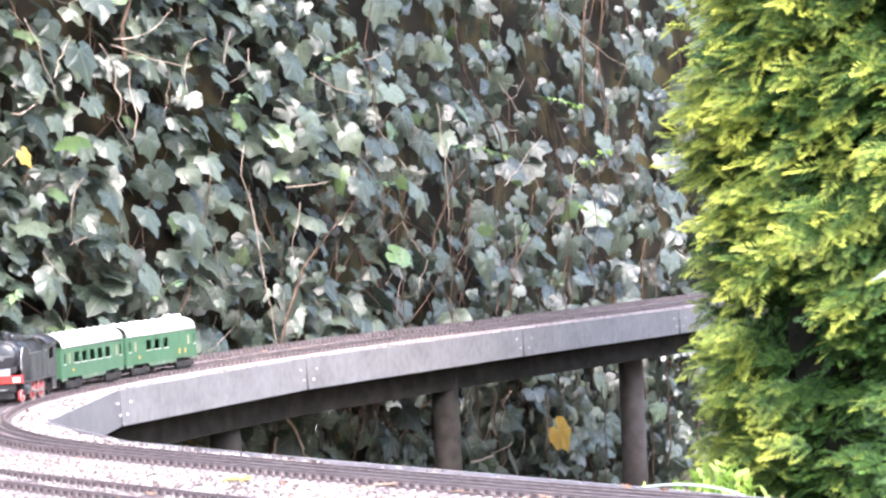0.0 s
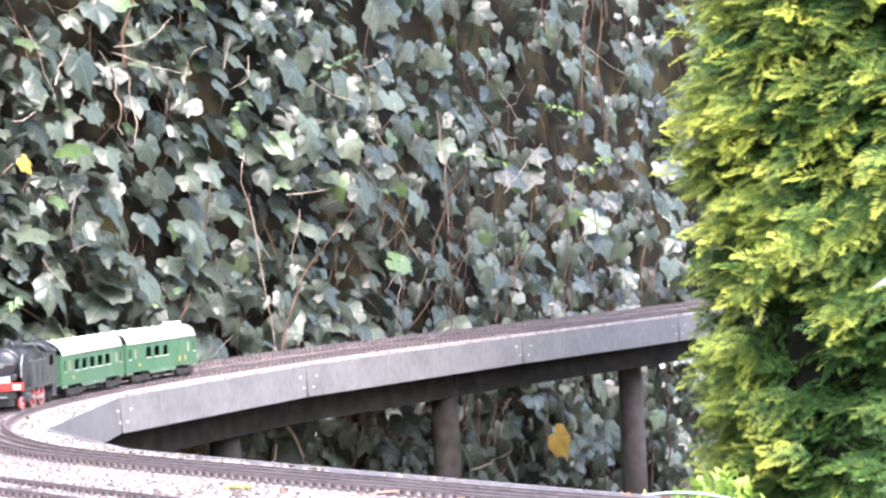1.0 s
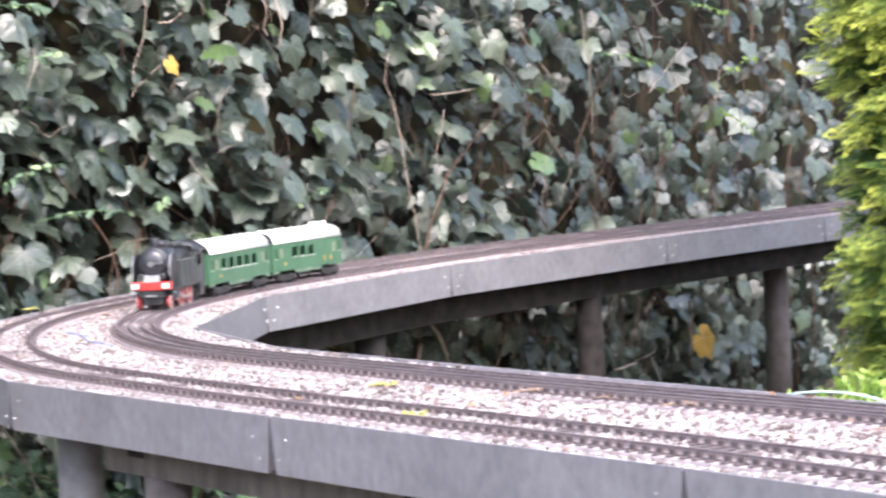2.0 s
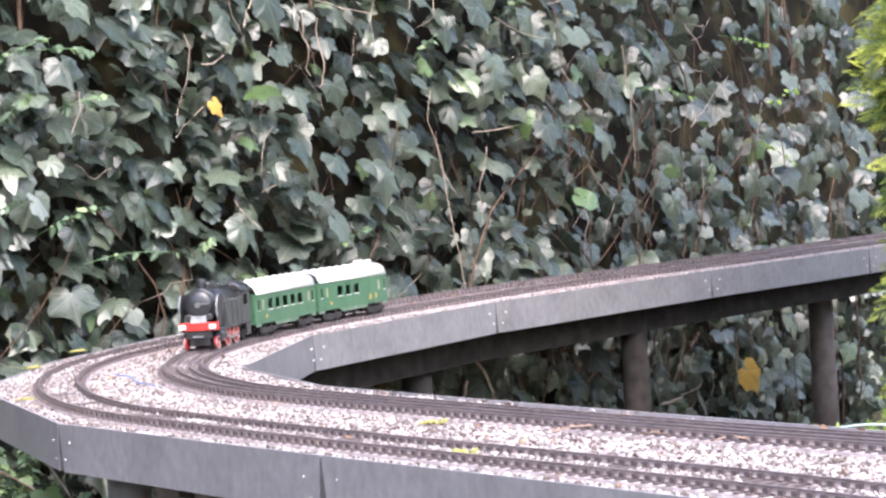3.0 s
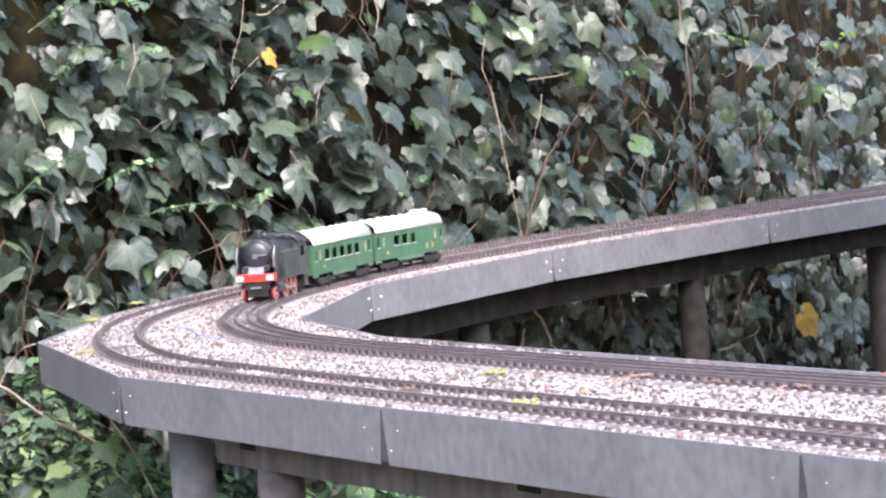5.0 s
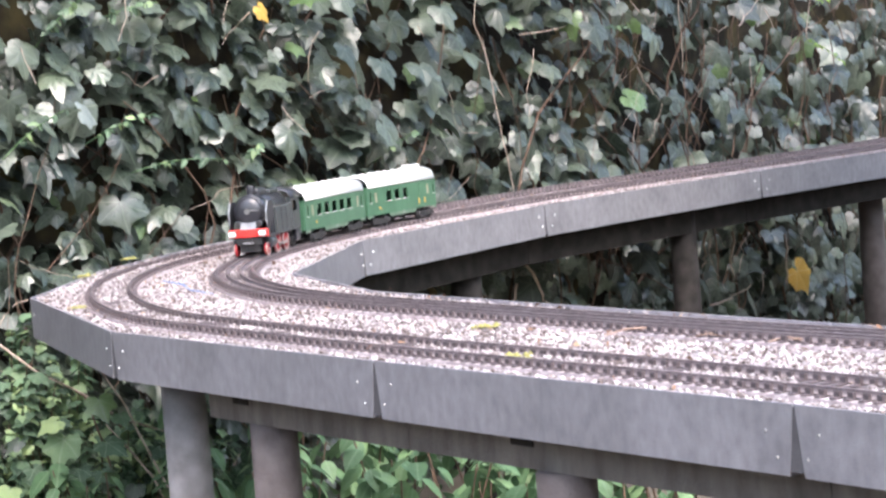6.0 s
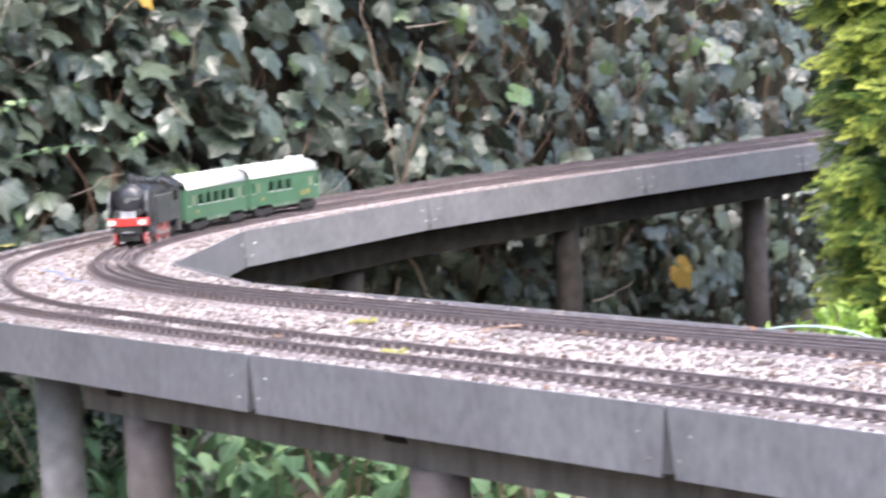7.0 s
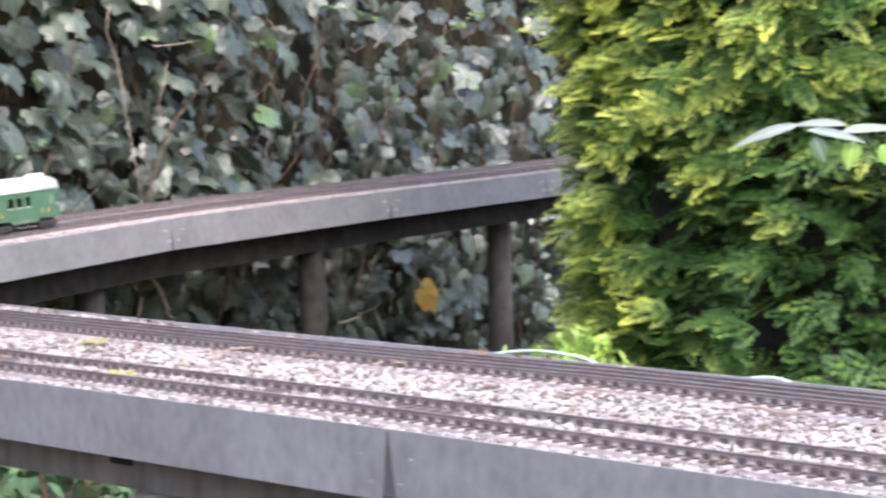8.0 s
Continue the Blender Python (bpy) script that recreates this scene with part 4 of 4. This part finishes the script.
        b = part("rear_buffer", cyl(0.003, 0.004, M((-0.0965, s * 0.0225, 0.033)) @ AHEAD, 14), STEEL, e)
    part("apron", plate([(0.079, 0.0415), (0.0905, 0.0415), (0.087, 0.051), (0.082, 0.053)], -0.0125, 0.025), WORN, e, "pale grey sloping front apron")
    part("coupler", box(0.0915, 0.1, -0.008, 0.008, 0.0195, 0.0215, 0.0008), WORN, e, "pale coupling plate")
    part("guard_iron", box(0.086, 0.0885, -0.02, 0.02, 0.0175, 0.0295), DARK, e)
    return e


def coach(windows, doors, box_vent, label):
    """A short coach: windows as (x0, x1) along its side, doors as x."""
    e = thing("toy_coach", Matrix(), label, "coach", "coaches of the toy train")
    M = Matrix.Translation
    half, w, z0, z1 = 0.11, 0.0285, 0.0185, 0.0625
    body = part("floor", box(-half + 0.002, half - 0.002, -w + 0.002, w - 0.002, 0.0185, 0.0215), DARK, e)
    holes = [(a, b, 0.0385, 0.0535) for a, b in windows]
    for s in (-1, 1):
        wall = part("side_wall", holed_wall(-half, half, z0, z1, holes, s * w - (0.0015 if s > 0 else 0), 0.0015), GREEN, e)
        for a, b in windows:
            part("window_sill", box(a - 0.0008, b + 0.0008, s * w - 0.0007, s * w + 0.0007, 0.0372, 0.0383), WHITE, wall, "thin white sill")
        for d in doors:
            dr = part("door", box(d - 0.0065, d + 0.0065, s * (w + 0.0005) - 0.0004, s * (w + 0.0005) + 0.0004, 0.0215, 0.059, 0.0003, 1), GREEN, wall)
            for q in (-0.0095, 0.0095):
                part("grab_rail", box(d + q - 0.0012, d + q + 0.0012, s * (w + 0.0006) - 0.0005, s * (w + 0.0006) + 0.0005, 0.025, 0.0335), OCHRE, dr, "ochre grab rail")
        for x in (-0.083, 0.083):
            part("blind", box(x - 0.0022, x + 0.0022, s * (w + 0.0002) - 0.0005, s * (w + 0.0002) + 0.0005, 0.0385, 0.0535), BEIGE, wall, "beige frosted window")
        sole = part("solebar", plate([(-0.046, 0.0205), (0.046, 0.0205), (0.04, 0.013), (-0.04, 0.013)], s * (w - 0.001) - 0.0006, 0.0012), PALE_GREEN, e, "grey-green scalloped solebar")
        for x in (-0.1, 0.1):
            part("skirt_end", plate([(x - 0.0095, 0.0205), (x + 0.0095, 0.0205), (x + 0.0095, 0.0145), (x - 0.0075, 0.0145)] if x > 0 else [(x - 0.0095, 0.0205), (x + 0.0095, 0.0205), (x + 0.0075, 0.0145), (x - 0.0095, 0.0145)], s * (w - 0.001) - 0.0006, 0.0012), PALE_GREEN, e)
        for x in (-0.098, 0.0, 0.098):
            part("stud", cyl(0.0014, 0.0012, M((x, s * (w + 0.0002), 0.0165)) @ Matrix.Rotation(radians(-90 * s), 4, "X"), 8), STEEL, sole)
        part("crest", cyl(0.0026, 0.0006, M((0.072 if s > 0 else -0.072, s * (w + 0.0001), 0.0285)) @ Matrix.Rotation(radians(-90 * s), 4, "X"), 12), OCHRE, wall, "small ochre crest")
    for s in (-1, 1):
        part("end_wall", box(s * half - 0.0012, s * half + 0.0012, -w + 0.0016, w - 0.0016, z0, z1), GREEN, e)
        g = part("gangway", box(s * (half + 0.003) - 0.0028, s * (half + 0.003) + 0.0028, -0.0125, 0.0125, 0.021, 0.072, 0.001), BROWN, e, "dark brown gangway bellows")
        for y in (-0.019, 0.019):
            for z in (0.027, 0.053):
                part("end_lamp", cyl(0.0026, 0.002, M((s * (half + 0.0012), y, z)) @ (AHEAD if s > 0 else AHEAD.inverted()), 10), BEIGE, e)
            part("buffer", cyl(0.0028, 0.004, M((s * (half + 0.001), y, 0.0195)) @ (AHEAD if s > 0 else AHEAD.inverted()), 12), STEEL, e)
    roof = part("roof", arch(-half + 0.003, half - 0.003, w + 0.0015, z1, 0.0815, 0.0012, 18, 2.3), ROOF, e, "glossy cream-white curved roof", True)
    for k in range(9):
        x = -0.096 + 0.024 * k
        part("roof_vent", box(x - 0.0028, x + 0.0028, -0.0028, 0.0028, 0.0806, 0.0832, 0.0007, 1), ROOF, roof)
    if box_vent:
        part("roof_box", box(-0.098, -0.07, -0.009, 0.009, 0.0806, 0.0868, 0.0012), ROOF, roof)
        part("vent_grille", box(-0.088, -0.074, -0.0065, 0.0065, 0.0869, 0.0882), BLACK, roof)
    part("underframe", box(-0.098, 0.098, -0.012, 0.012, 0.0135, 0.0184), DARK, e)
    part("tank_box", box(-0.022, 0.022, -0.02, 0.02, 0.0075, 0.0134, 0.001), DARK, e)
    for x in (-0.07, 0.07):
        bog = part("bogie", box(x - 0.024, x + 0.024, -0.0165, 0.0165, 0.006, 0.0134, 0.001), DARK, e)
        for s in (-1, 1):
            part("side_frame", plate([(x - 0.029, 0.0125), (x + 0.029, 0.0125), (x + 0.026, 0.0055), (x + 0.008, 0.0035), (x - 0.008, 0.0035), (x - 0.026, 0.0055)], s * 0.0275 - 0.001, 0.002), DARK, bog)
            for q in (-0.0165, 0.0165):
                part("axle_box", box(x + q - 0.0035, x + q + 0.0035, s * 0.0285 - 0.001, s * 0.0285 + 0.001, 0.005, 0.0115, 0.0006, 1), DARK, bog)
                wheel("wheel", e, x + q, s * 0.0255, 0.0082, DARK, DARK, 0)
    part("coupler", box(half + 0.001, half + 0.008, -0.003, 0.003, 0.0105, 0.013, 0.0005), DARK, e)
    return e


loco = locomotive()
loco.matrix_world = on_rails(0.105, 0.05) @ Matrix.Scale(0.91, 4)
WIDE = [(-0.0605 + 0.0275 * k, -0.0435 + 0.0275 * k) for k in range(5)]
first = coach(WIDE + [(-0.102, -0.096), (0.096, 0.102)], [], False, "green toy railway coach with five windows and cream roof")
first.matrix_world = on_rails(0.0975 + 0.0975 + 0.121, 0.07)
second = coach([(-0.018, -0.002), (0.008, 0.024), (0.034, 0.05), (-0.105, -0.1), (0.096, 0.102)], [-0.062], True, "green toy railway coach with three windows, a door and roof box")
second.matrix_world = on_rails(0.0975 + 0.0975 + 0.121 + 0.2355, 0.07)

# ---- undergrowth and loose plants ----
def blade(width, n=5, cup=0.15, notch=0.0):
    """An oval pointed leaf about 1 long along -y, face to +z, with midrib values."""
    v, a = [Vector((0, 0, 0))], [1.0]
    mids, f = [0], []
    left, right = [], []
    for k in range(1, n):
        t = k / n
        w = width * math.sin(math.pi * t**0.75) ** 0.8 * (1 + notch * (k % 2))
        z = -0.25 * t * t
        v += [Vector((-w, -t, z + cup * w)), Vector((0, -t, z)), Vector((w, -t, z + cup * w))]
        a += [0.0, 1.0, 0.0]
        left.append(len(v) - 3), mids.append(len(v) - 2), right.append(len(v) - 1)
    v.append(Vector((0, -1, -0.27)))
    a.append(1.0)
    tip = len(v) - 1
    mids.append(tip)
    f += [(0, mids[1], left[0]), (0, right[0], mids[1])]
    for k in range(len(left) - 1):
        f += [(left[k], mids[k + 1], mids[k + 2]), (left[k], mids[k + 2], left[k + 1]), (mids[k + 1], right[k], right[k + 1]), (mids[k + 1], right[k + 1], mids[k + 2])]
    f += [(left[-1], mids[-2], tip), (mids[-2], right[-1], tip)]
    return np.array([tuple(q) for q in v]), np.array(f), np.array(a)


STRAP, OVAL, SLIM = blade(0.085, 7, 0.3), blade(0.3), blade(0.17, 6, 0.1, 0.25)
IVYSHAPE = (LV, LF, LA)


def plant(name, x, y, base, height, spread, leaves, size, shape, material, stalks, label, category, group, droop=58, swing=0):
    """A leafy plant: stalks from the ground, leaves along them that hang outwards."""
    e = thing(name, Matrix.Translation((x, y, base)), label, category, group)
    st, fo = Heap(), Heap()
    for k in range(stalks):
        ang, r = rng.uniform(0, 6.28), spread * math.sqrt(rng.random())
        top = Vector((r * math.cos(ang), r * math.sin(ang), height * rng.uniform(0.75, 1.05)))
        root = top * 0.25
        root.z = -0.03
        mid = root.lerp(top, 0.5) + Vector((rng.gauss(0, 0.01), rng.gauss(0, 0.01), 0.02))
        st.add(*tube([root, mid, top], [0.0022, 0.0018, 0.001] if size > 0.02 else [0.0012, 0.001, 0.0007], 5))
        for i in range(leaves):
            t = 1 - 0.75 * (i / leaves) ** 1.3
            p = root.lerp(mid, t * 2) if t < 0.5 else mid.lerp(top, t * 2 - 1)
            a = rng.uniform(0, 6.28)
            m = hung(p + Vector((math.cos(a), math.sin(a), 0)) * size * 0.15, size * rng.uniform(0.7, 1.15), Vector((math.cos(a), math.sin(a), 0)), rng.gauss(droop, 16), rng.gauss(swing, 25), 0)
            fo.add(shape[0], shape[1], m, shape[2])
    tagged(st.build("stalk_mass", STEM if material is not LIME else HERB, e, "", True), kind="stuff")
    tagged(fo.build("foliage", material, e), kind="stuff")
    return e


for k, (x, y, h) in enumerate(((-0.3, 2.75, 0.24), (-0.17, 2.9, 0.27), (-0.05, 2.65, 0.27), (0.06, 2.85, 0.29), (0.16, 2.5, 0.25), (0.2, 2.75, 0.27), (0.3, 2.95, 0.3), (0.36, 2.45, 0.22), (0.45, 2.75, 0.27), (-0.1, 3.1, 0.3), (0.1, 3.15, 0.3), (-0.27, 3.05, 0.28), (0.02, 2.4, 0.18), (0.27, 2.25, 0.2), (-0.42, 2.95, 0.24), (0.5, 3.1, 0.3))):
    plant("nettle", x, y, GROUND, h + 0.035, 0.12, 16, 0.04, OVAL, HERB, 9, "mid-green leafy weed growing under the viaduct", "weed", "weeds under the viaduct")
for x, y, h in ((0.64, 2.92, 0.35), (0.69, 2.95, 0.366), (0.73, 2.93, 0.35), (0.615, 2.9, 0.335)):
    plant("fern", x, y, GROUND, h - 0.006, 0.06, 34, 0.021, SLIM, LIME, 60, "bright lime-green feathery plant below the yew", "plant", "lime plants below the yew", 25, 180)
for x, y, h in ((-0.66, 3.3, 0.43), (-0.53, 3.3, 0.38), (-0.74, 3.17, 0.41), (-0.6, 3.2, 0.35), (-0.46, 3.27, 0.3), (-0.84, 3.3, 0.43), (-0.42, 3.16, 0.27), (-0.35, 3.2, 0.25), (-0.5, 3.15, 0.3)):
    plant("creeper", x, y, GROUND, h, 0.1, 30, 0.0155, IVYSHAPE, CREEP, 24, "small-leaved green creeper beside the viaduct corner", "creeper", "creepers at the corner")

# ---- dead leaves in the ivy, moss and litter on the ballast ----
YELLOW = leaf_mat("yellow_leaf", [(0.0, (0.6, 0.36, 0.07)), (1.0, (0.68, 0.44, 0.1))], (0.7, 0.55, 0.28), 0.6, 0.3, 0.3)
PALE = leaf_mat("pale_leaf", [(0.0, (0.2, 0.25, 0.24)), (1.0, (0.28, 0.33, 0.31))], (0.36, 0.4, 0.37), 0.4, 0.5, 0.25)
MOSS = mat("yellow_moss", [(0.2, 0.19, 0.06), (0.38, 0.36, 0.11)], 0.9, 0, 300, 1.0, 600)
TWIG = mat("rust_litter", [(0.2, 0.125, 0.09), (0.36, 0.26, 0.2)], 0.8, 0, 120, 0.3, 400)
BLUE = mat("blue_thread", [(0.12, 0.2, 0.42), (0.2, 0.3, 0.55)], 0.6, 0, 100)
HOSE = mat("pale_hose", [(0.42, 0.55, 0.5), (0.55, 0.66, 0.6)], 0.35, 0, 40)


def loose_leaf(shape, place, size, out, droop, swing, lean, material, label):
    v, f, a = shape
    ob = tri_mesh("leaf", v, f, a, material)
    ob.matrix_world = hung(Vector(place), size, Vector(out).normalized(), droop, swing, lean)
    return tagged(ob, label, "leaf")


loose_leaf(LEAVES[1], (0.86, 5.228, -0.28), 0.058, OUT, 12, 35, -15, YELLOW, "large withered yellow-orange leaf hanging in the ivy")
loose_leaf(IVYSHAPE, (-0.235, 3.79, 0.37), 0.026, OUT, 20, 30, 0, YELLOW, "small yellowed leaf among green ivy")
loose_leaf(IVYSHAPE, (-0.49, 3.43, 0.225), 0.036, OUT, 30, 60, 15, PALE, "curled pale ivy leaf")


def ivy_sprig(s, z, long, turn, material):
    """A thin shoot with pairs of small oval leaves, growing out of the ivy."""
    e = thing("creeper_sprig", Matrix.Translation(on_wall(s, z, 0.06)), "thin sprig of small light-green leaves growing through the ivy", "sprig", "sprigs in the ivy")
    way = ALONG * math.sin(turn) + UP * math.cos(turn)
    path = [way * long * t + OUT * (0.075 * t) + UP * (-0.25 * long * t * t) for t in (-0.2, 0.2, 0.5, 0.8, 1.0)]
    mesh_ob("stalk", *tube(path, [0.001, 0.001, 0.0009, 0.0008, 0.0006], 5), HERB, e, "", True)
    h = Heap()
    for i in range(rng.randint(13, 20)):
        t = rng.uniform(0.1, 1.05)
        p = way * long * t + OUT * (0.075 * t) + UP * (-0.25 * long * t * t)
        h.add(OVAL[0], OVAL[1], hung(p, rng.uniform(0.009, 0.02), OUT, rng.gauss(35, 20), rng.uniform(-120, 120), rng.gauss(0, 30)), OVAL[2])
    tagged(h.build("foliage", material, e), kind="stuff")


for s, z, long, turn in ((-0.81, 0.43, 0.09, 0.8), (-0.76, 0.45, 0.1, 1.3), (-0.69, 0.36, 0.08, 1.0), (-0.8, 0.34, 0.07, 0.2), (-0.72, 0.18, 0.09, 0.9), (-0.6, 0.13, 0.1, 1.3), (-0.88, 0.18, 0.08, 0.5), (1.1, 0.38, 0.1, 1.5), (0.66, 0.29, 0.12, 1.2), (0.62, 0.54, 0.06, 0.4), (0.0, 0.1, 0.07, 0.5), (0.3, 0.45, 0.06, -0.6), (-0.35, 0.12, 0.08, -0.9)):
    ivy_sprig(s, z, long, turn, CREEP)
for s, z, long, turn in ((1.56, 0.5, 0.06, 1.8), (1.75, 0.33, 0.05, 0.2), (1.71, 0.25, 0.05, 2.8), (1.13, 0.385, 0.1, 1.6)):
    ivy_sprig(s, z, long, turn, LIME)


def moss(x, y, size):
    h = Heap()
    for k in range(60):
        r = size * rng.uniform(0.05, 0.17)
        p = Matrix.Translation((rng.gauss(0, size * 0.4), rng.gauss(0, size * 0.5), 0.3 * r)) @ Matrix.Diagonal((r, r, r * 0.7, 1))
        h.add(IV * shapes.uniform(0.9, 1.4, IV.shape), IF, p)
    ob = h.build("moss", MOSS)
    ob.matrix_world = Matrix.Translation((x, y, 0.0045))
    return tagged(ob, "small cushion of yellow-green moss on the gravel", "moss", "moss cushions")


for x, y, q in ((0.066, 1.862, 0.02), (0.055, 2.106, 0.014), (-0.43, 3.36, 0.014), (-0.402, 2.635, 0.012), (-0.46, 3.1, 0.014), (-0.36, 3.17, 0.009)):
    moss(x, y, q)


def litter(points, r, material, name, label, category):
    ob = mesh_ob(name, *tube([Vector(p) for p in points], [r * 0.6, *[r] * (len(points) - 2), r * 0.5], 6), material, None, "", True)
    return tagged(ob, label, category)


for x, y, a, long in ((0.185, 1.976, 0.3, 0.07), (0.36, 1.772, -0.5, 0.08), (0.49, 1.47, -0.9, 0.08), (0.406, 1.612, -0.6, 0.045), (0.29, 1.83, -0.4, 0.035), (0.235, 1.9, -0.7, 0.03), (0.8, 4.95, 0.8, 0.03)):
    d = Vector((math.cos(a), math.sin(a), 0))
    n = Vector((-d.y, d.x, 0))
    c = Vector((x, y, 0.0045))
    litter([c - d * long * 0.5, c - d * long * 0.15 + n * 0.012 + UP * 0.002, c + d * long * 0.2 - n * 0.008 + UP * 0.003, c + d * long * 0.5 + n * 0.004], 0.001, TWIG, "dead_twig", "rust-brown curled twig lying on the gravel", "twig")
# crumbs of dead leaves and needles strewn over the gravel
CRUMB = leaf_mat("leaf_crumb", [(0.0, (0.06, 0.035, 0.022)), (0.5, (0.2, 0.11, 0.07)), (1.0, (0.36, 0.26, 0.17))], (0.3, 0.22, 0.15), 0.8, 0.2, 0.1)
crumbs, strewn = Heap(), 0
while strewn < 850:
    y = 1.1 + 4.3 * rng.random() ** 1.4
    x = rng.uniform(-0.5, 1.4)
    gaps = np.hypot(grid[:, 0] - x, grid[:, 1] - y)
    if not inside(x, y) or gaps.min() < 0.03 and rng.random() < 0.6 or noise.noise((x * 5, y * 5, 3.0)) < -0.15:
        continue
    strewn += 1
    q = rng.uniform(0.003, 0.008)
    shape = (SLIM, OVAL, STRAP)[strewn % 3]
    m = Matrix.Translation((x, y, 0.0048)) @ Euler((rng.gauss(0, 0.35), rng.gauss(0, 0.35), rng.uniform(0, 6.28))).to_matrix().to_4x4() @ Matrix.Diagonal((q, q * (2.0 if strewn % 3 == 2 else 1.0), q, 1))
    crumbs.add(shape[0], shape[1], m, shape[2])
tagged(crumbs.build("leaf_litter", CRUMB), "brown crumbs of dead leaves strewn over the gravel", "leaf litter", kind="stuff")
for x0, y0, x1, y1 in ((-0.335, 2.93, -0.25, 2.69), (0.03, 2.25, 0.085, 2.21)):
    a, b = Vector((x0, y0, 0.003)), Vector((x1, y1, 0.003))
    litter([a, a.lerp(b, 0.3) + Vector((0.006, 0.004, 0)), a.lerp(b, 0.65) - Vector((0.006, 0.003, 0)), b], 0.0011, BLUE, "thread", "thin blue plastic thread lying on the gravel", "thread")
# a garden hose behind the inner edge
edge = [(0.30, 2.07, -0.02), (0.37, 1.97, -0.004), (0.41, 1.91, 0.006), (0.445, 1.86, 0.004), (0.48, 1.8, -0.01), (0.52, 1.735, -0.006), (0.555, 1.68, 0.004), (0.585, 1.63, -0.006), (0.63, 1.56, -0.004), (0.7, 1.45, 0.003), (0.8, 1.29, -0.01)]
pts = [p + Vector((0.012, 0.008, q[2] - 0.008)) for p, q in zip([Vector((*q[:2], 0)) for q in edge], edge)]
hose_line = [p for p, w in smooth_line(pts, 0.01)]
hose = mesh_ob("garden_hose", *tube(hose_line, [0.0012] * len(hose_line), 8), HOSE, None, "", True)
tagged(hose, "pale green garden hose running along the viaduct edge", "hose")
# a bare twig by the corner, and pale leaves in front of the yew
litter([(-0.663, 3.103, -0.039), (-0.584, 3.103, -0.081), (-0.541, 3.103, -0.119), (-0.476, 3.103, -0.158), (-0.432, 3.103, -0.193), (-0.364, 3.103, -0.22)], 0.0017, RUNNER, "bare_branch", "bare pale-brown branch leaning beside the viaduct corner", "branch")
for vine in ([(-0.451, 3.053, -0.11), (-0.441, 3.053, -0.125), (-0.414, 3.053, -0.172), (-0.401, 3.053, -0.208), (-0.382, 3.053, -0.252), (-0.365, 3.053, -0.292), (-0.35, 3.053, -0.364)], [(-0.445, 3.063, -0.195), (-0.419, 3.063, -0.228), (-0.402, 3.063, -0.252), (-0.388, 3.063, -0.272), (-0.375, 3.063, -0.302), (-0.36, 3.063, -0.364)]):
    litter(vine, 0.0016, RUNNER, "bare_vine", "pale bare vine hanging beside the viaduct corner", "vine")
shoot = thing("ivy_shoot", Matrix(), "trailing ivy shoot with large pale green leaves beside the viaduct", "ivy")
for k, (x, z, size) in enumerate(((-0.446, -0.157, 0.032), (-0.441, -0.215, 0.032), (-0.497, -0.207, 0.039), (-0.482, -0.247, 0.027), (-0.541, -0.243, 0.023), (-0.45, -0.254, 0.025), (-0.408, -0.278, 0.023), (-0.575, -0.268, 0.025), (-0.506, -0.182, 0.027), (-0.37, -0.23, 0.017), (-0.419, -0.18, 0.019), (-0.526, -0.117, 0.021), (-0.559, -0.205, 0.021))):
    ob = tri_mesh("leaf", *IVYSHAPE, CREEP if k % 6 else IVY, shoot)
    ob.matrix_world = hung(Vector((x, 3.028, z)), size, Vector((0.1, -1, 0)).normalized(), rng.gauss(50, 8), rng.gauss(0, 25), rng.gauss(0, 15))
mesh_ob("stalk", *tube([Vector(q) for q in [(-0.319, 3.057, -0.57), (-0.426, 3.057, -0.335), (-0.447, 3.057, -0.229), (-0.469, 3.057, -0.154), (-0.532, 3.057, -0.112)]], [0.002, 0.0018, 0.0015, 0.0012, 0.0008], 5), STEM, shoot, "", True)
spray_ob = thing("variegated_sprig", Matrix.Translation((1.25, 3.12, 0.095)), "sprig with long pale grey-green leaves before the yew", "plant")
stalk = mesh_ob("stalk", *tube([Vector((0.16, 0.05, -0.62)), Vector((0.1, 0.03, -0.2)), Vector((0.02, 0.01, 0.0)), Vector((-0.1, 0.0, 0.035))], [0.005, 0.004, 0.003, 0.0015], 6), STEM, spray_ob, "", True)
for dx, dz, swing, long, w, mt in ((-0.27, 0.048, -78, 0.1, STRAP, PALE), (-0.2, 0.045, -100, 0.08, STRAP, PALE), (-0.17, 0.04, 82, 0.085, STRAP, PALE), (-0.12, 0.035, 100, 0.09, STRAP, PALE), (-0.16, 0.03, 20, 0.04, OVAL, CREEP), (-0.1, 0.022, -15, 0.045, OVAL, LIME), (-0.06, 0.015, 25, 0.045, OVAL, LIME), (-0.02, 0.02, -30, 0.05, OVAL, CREEP)):
    ob = tri_mesh("leaf", w[0], w[1], w[2], mt, spray_ob)
    ob.matrix_local = hung(Vector((dx + (0.09 if swing < -60 else 0), -0.01, dz)), long, Vector((-0.25, -1, 0)).normalized(), 35, swing, 0)
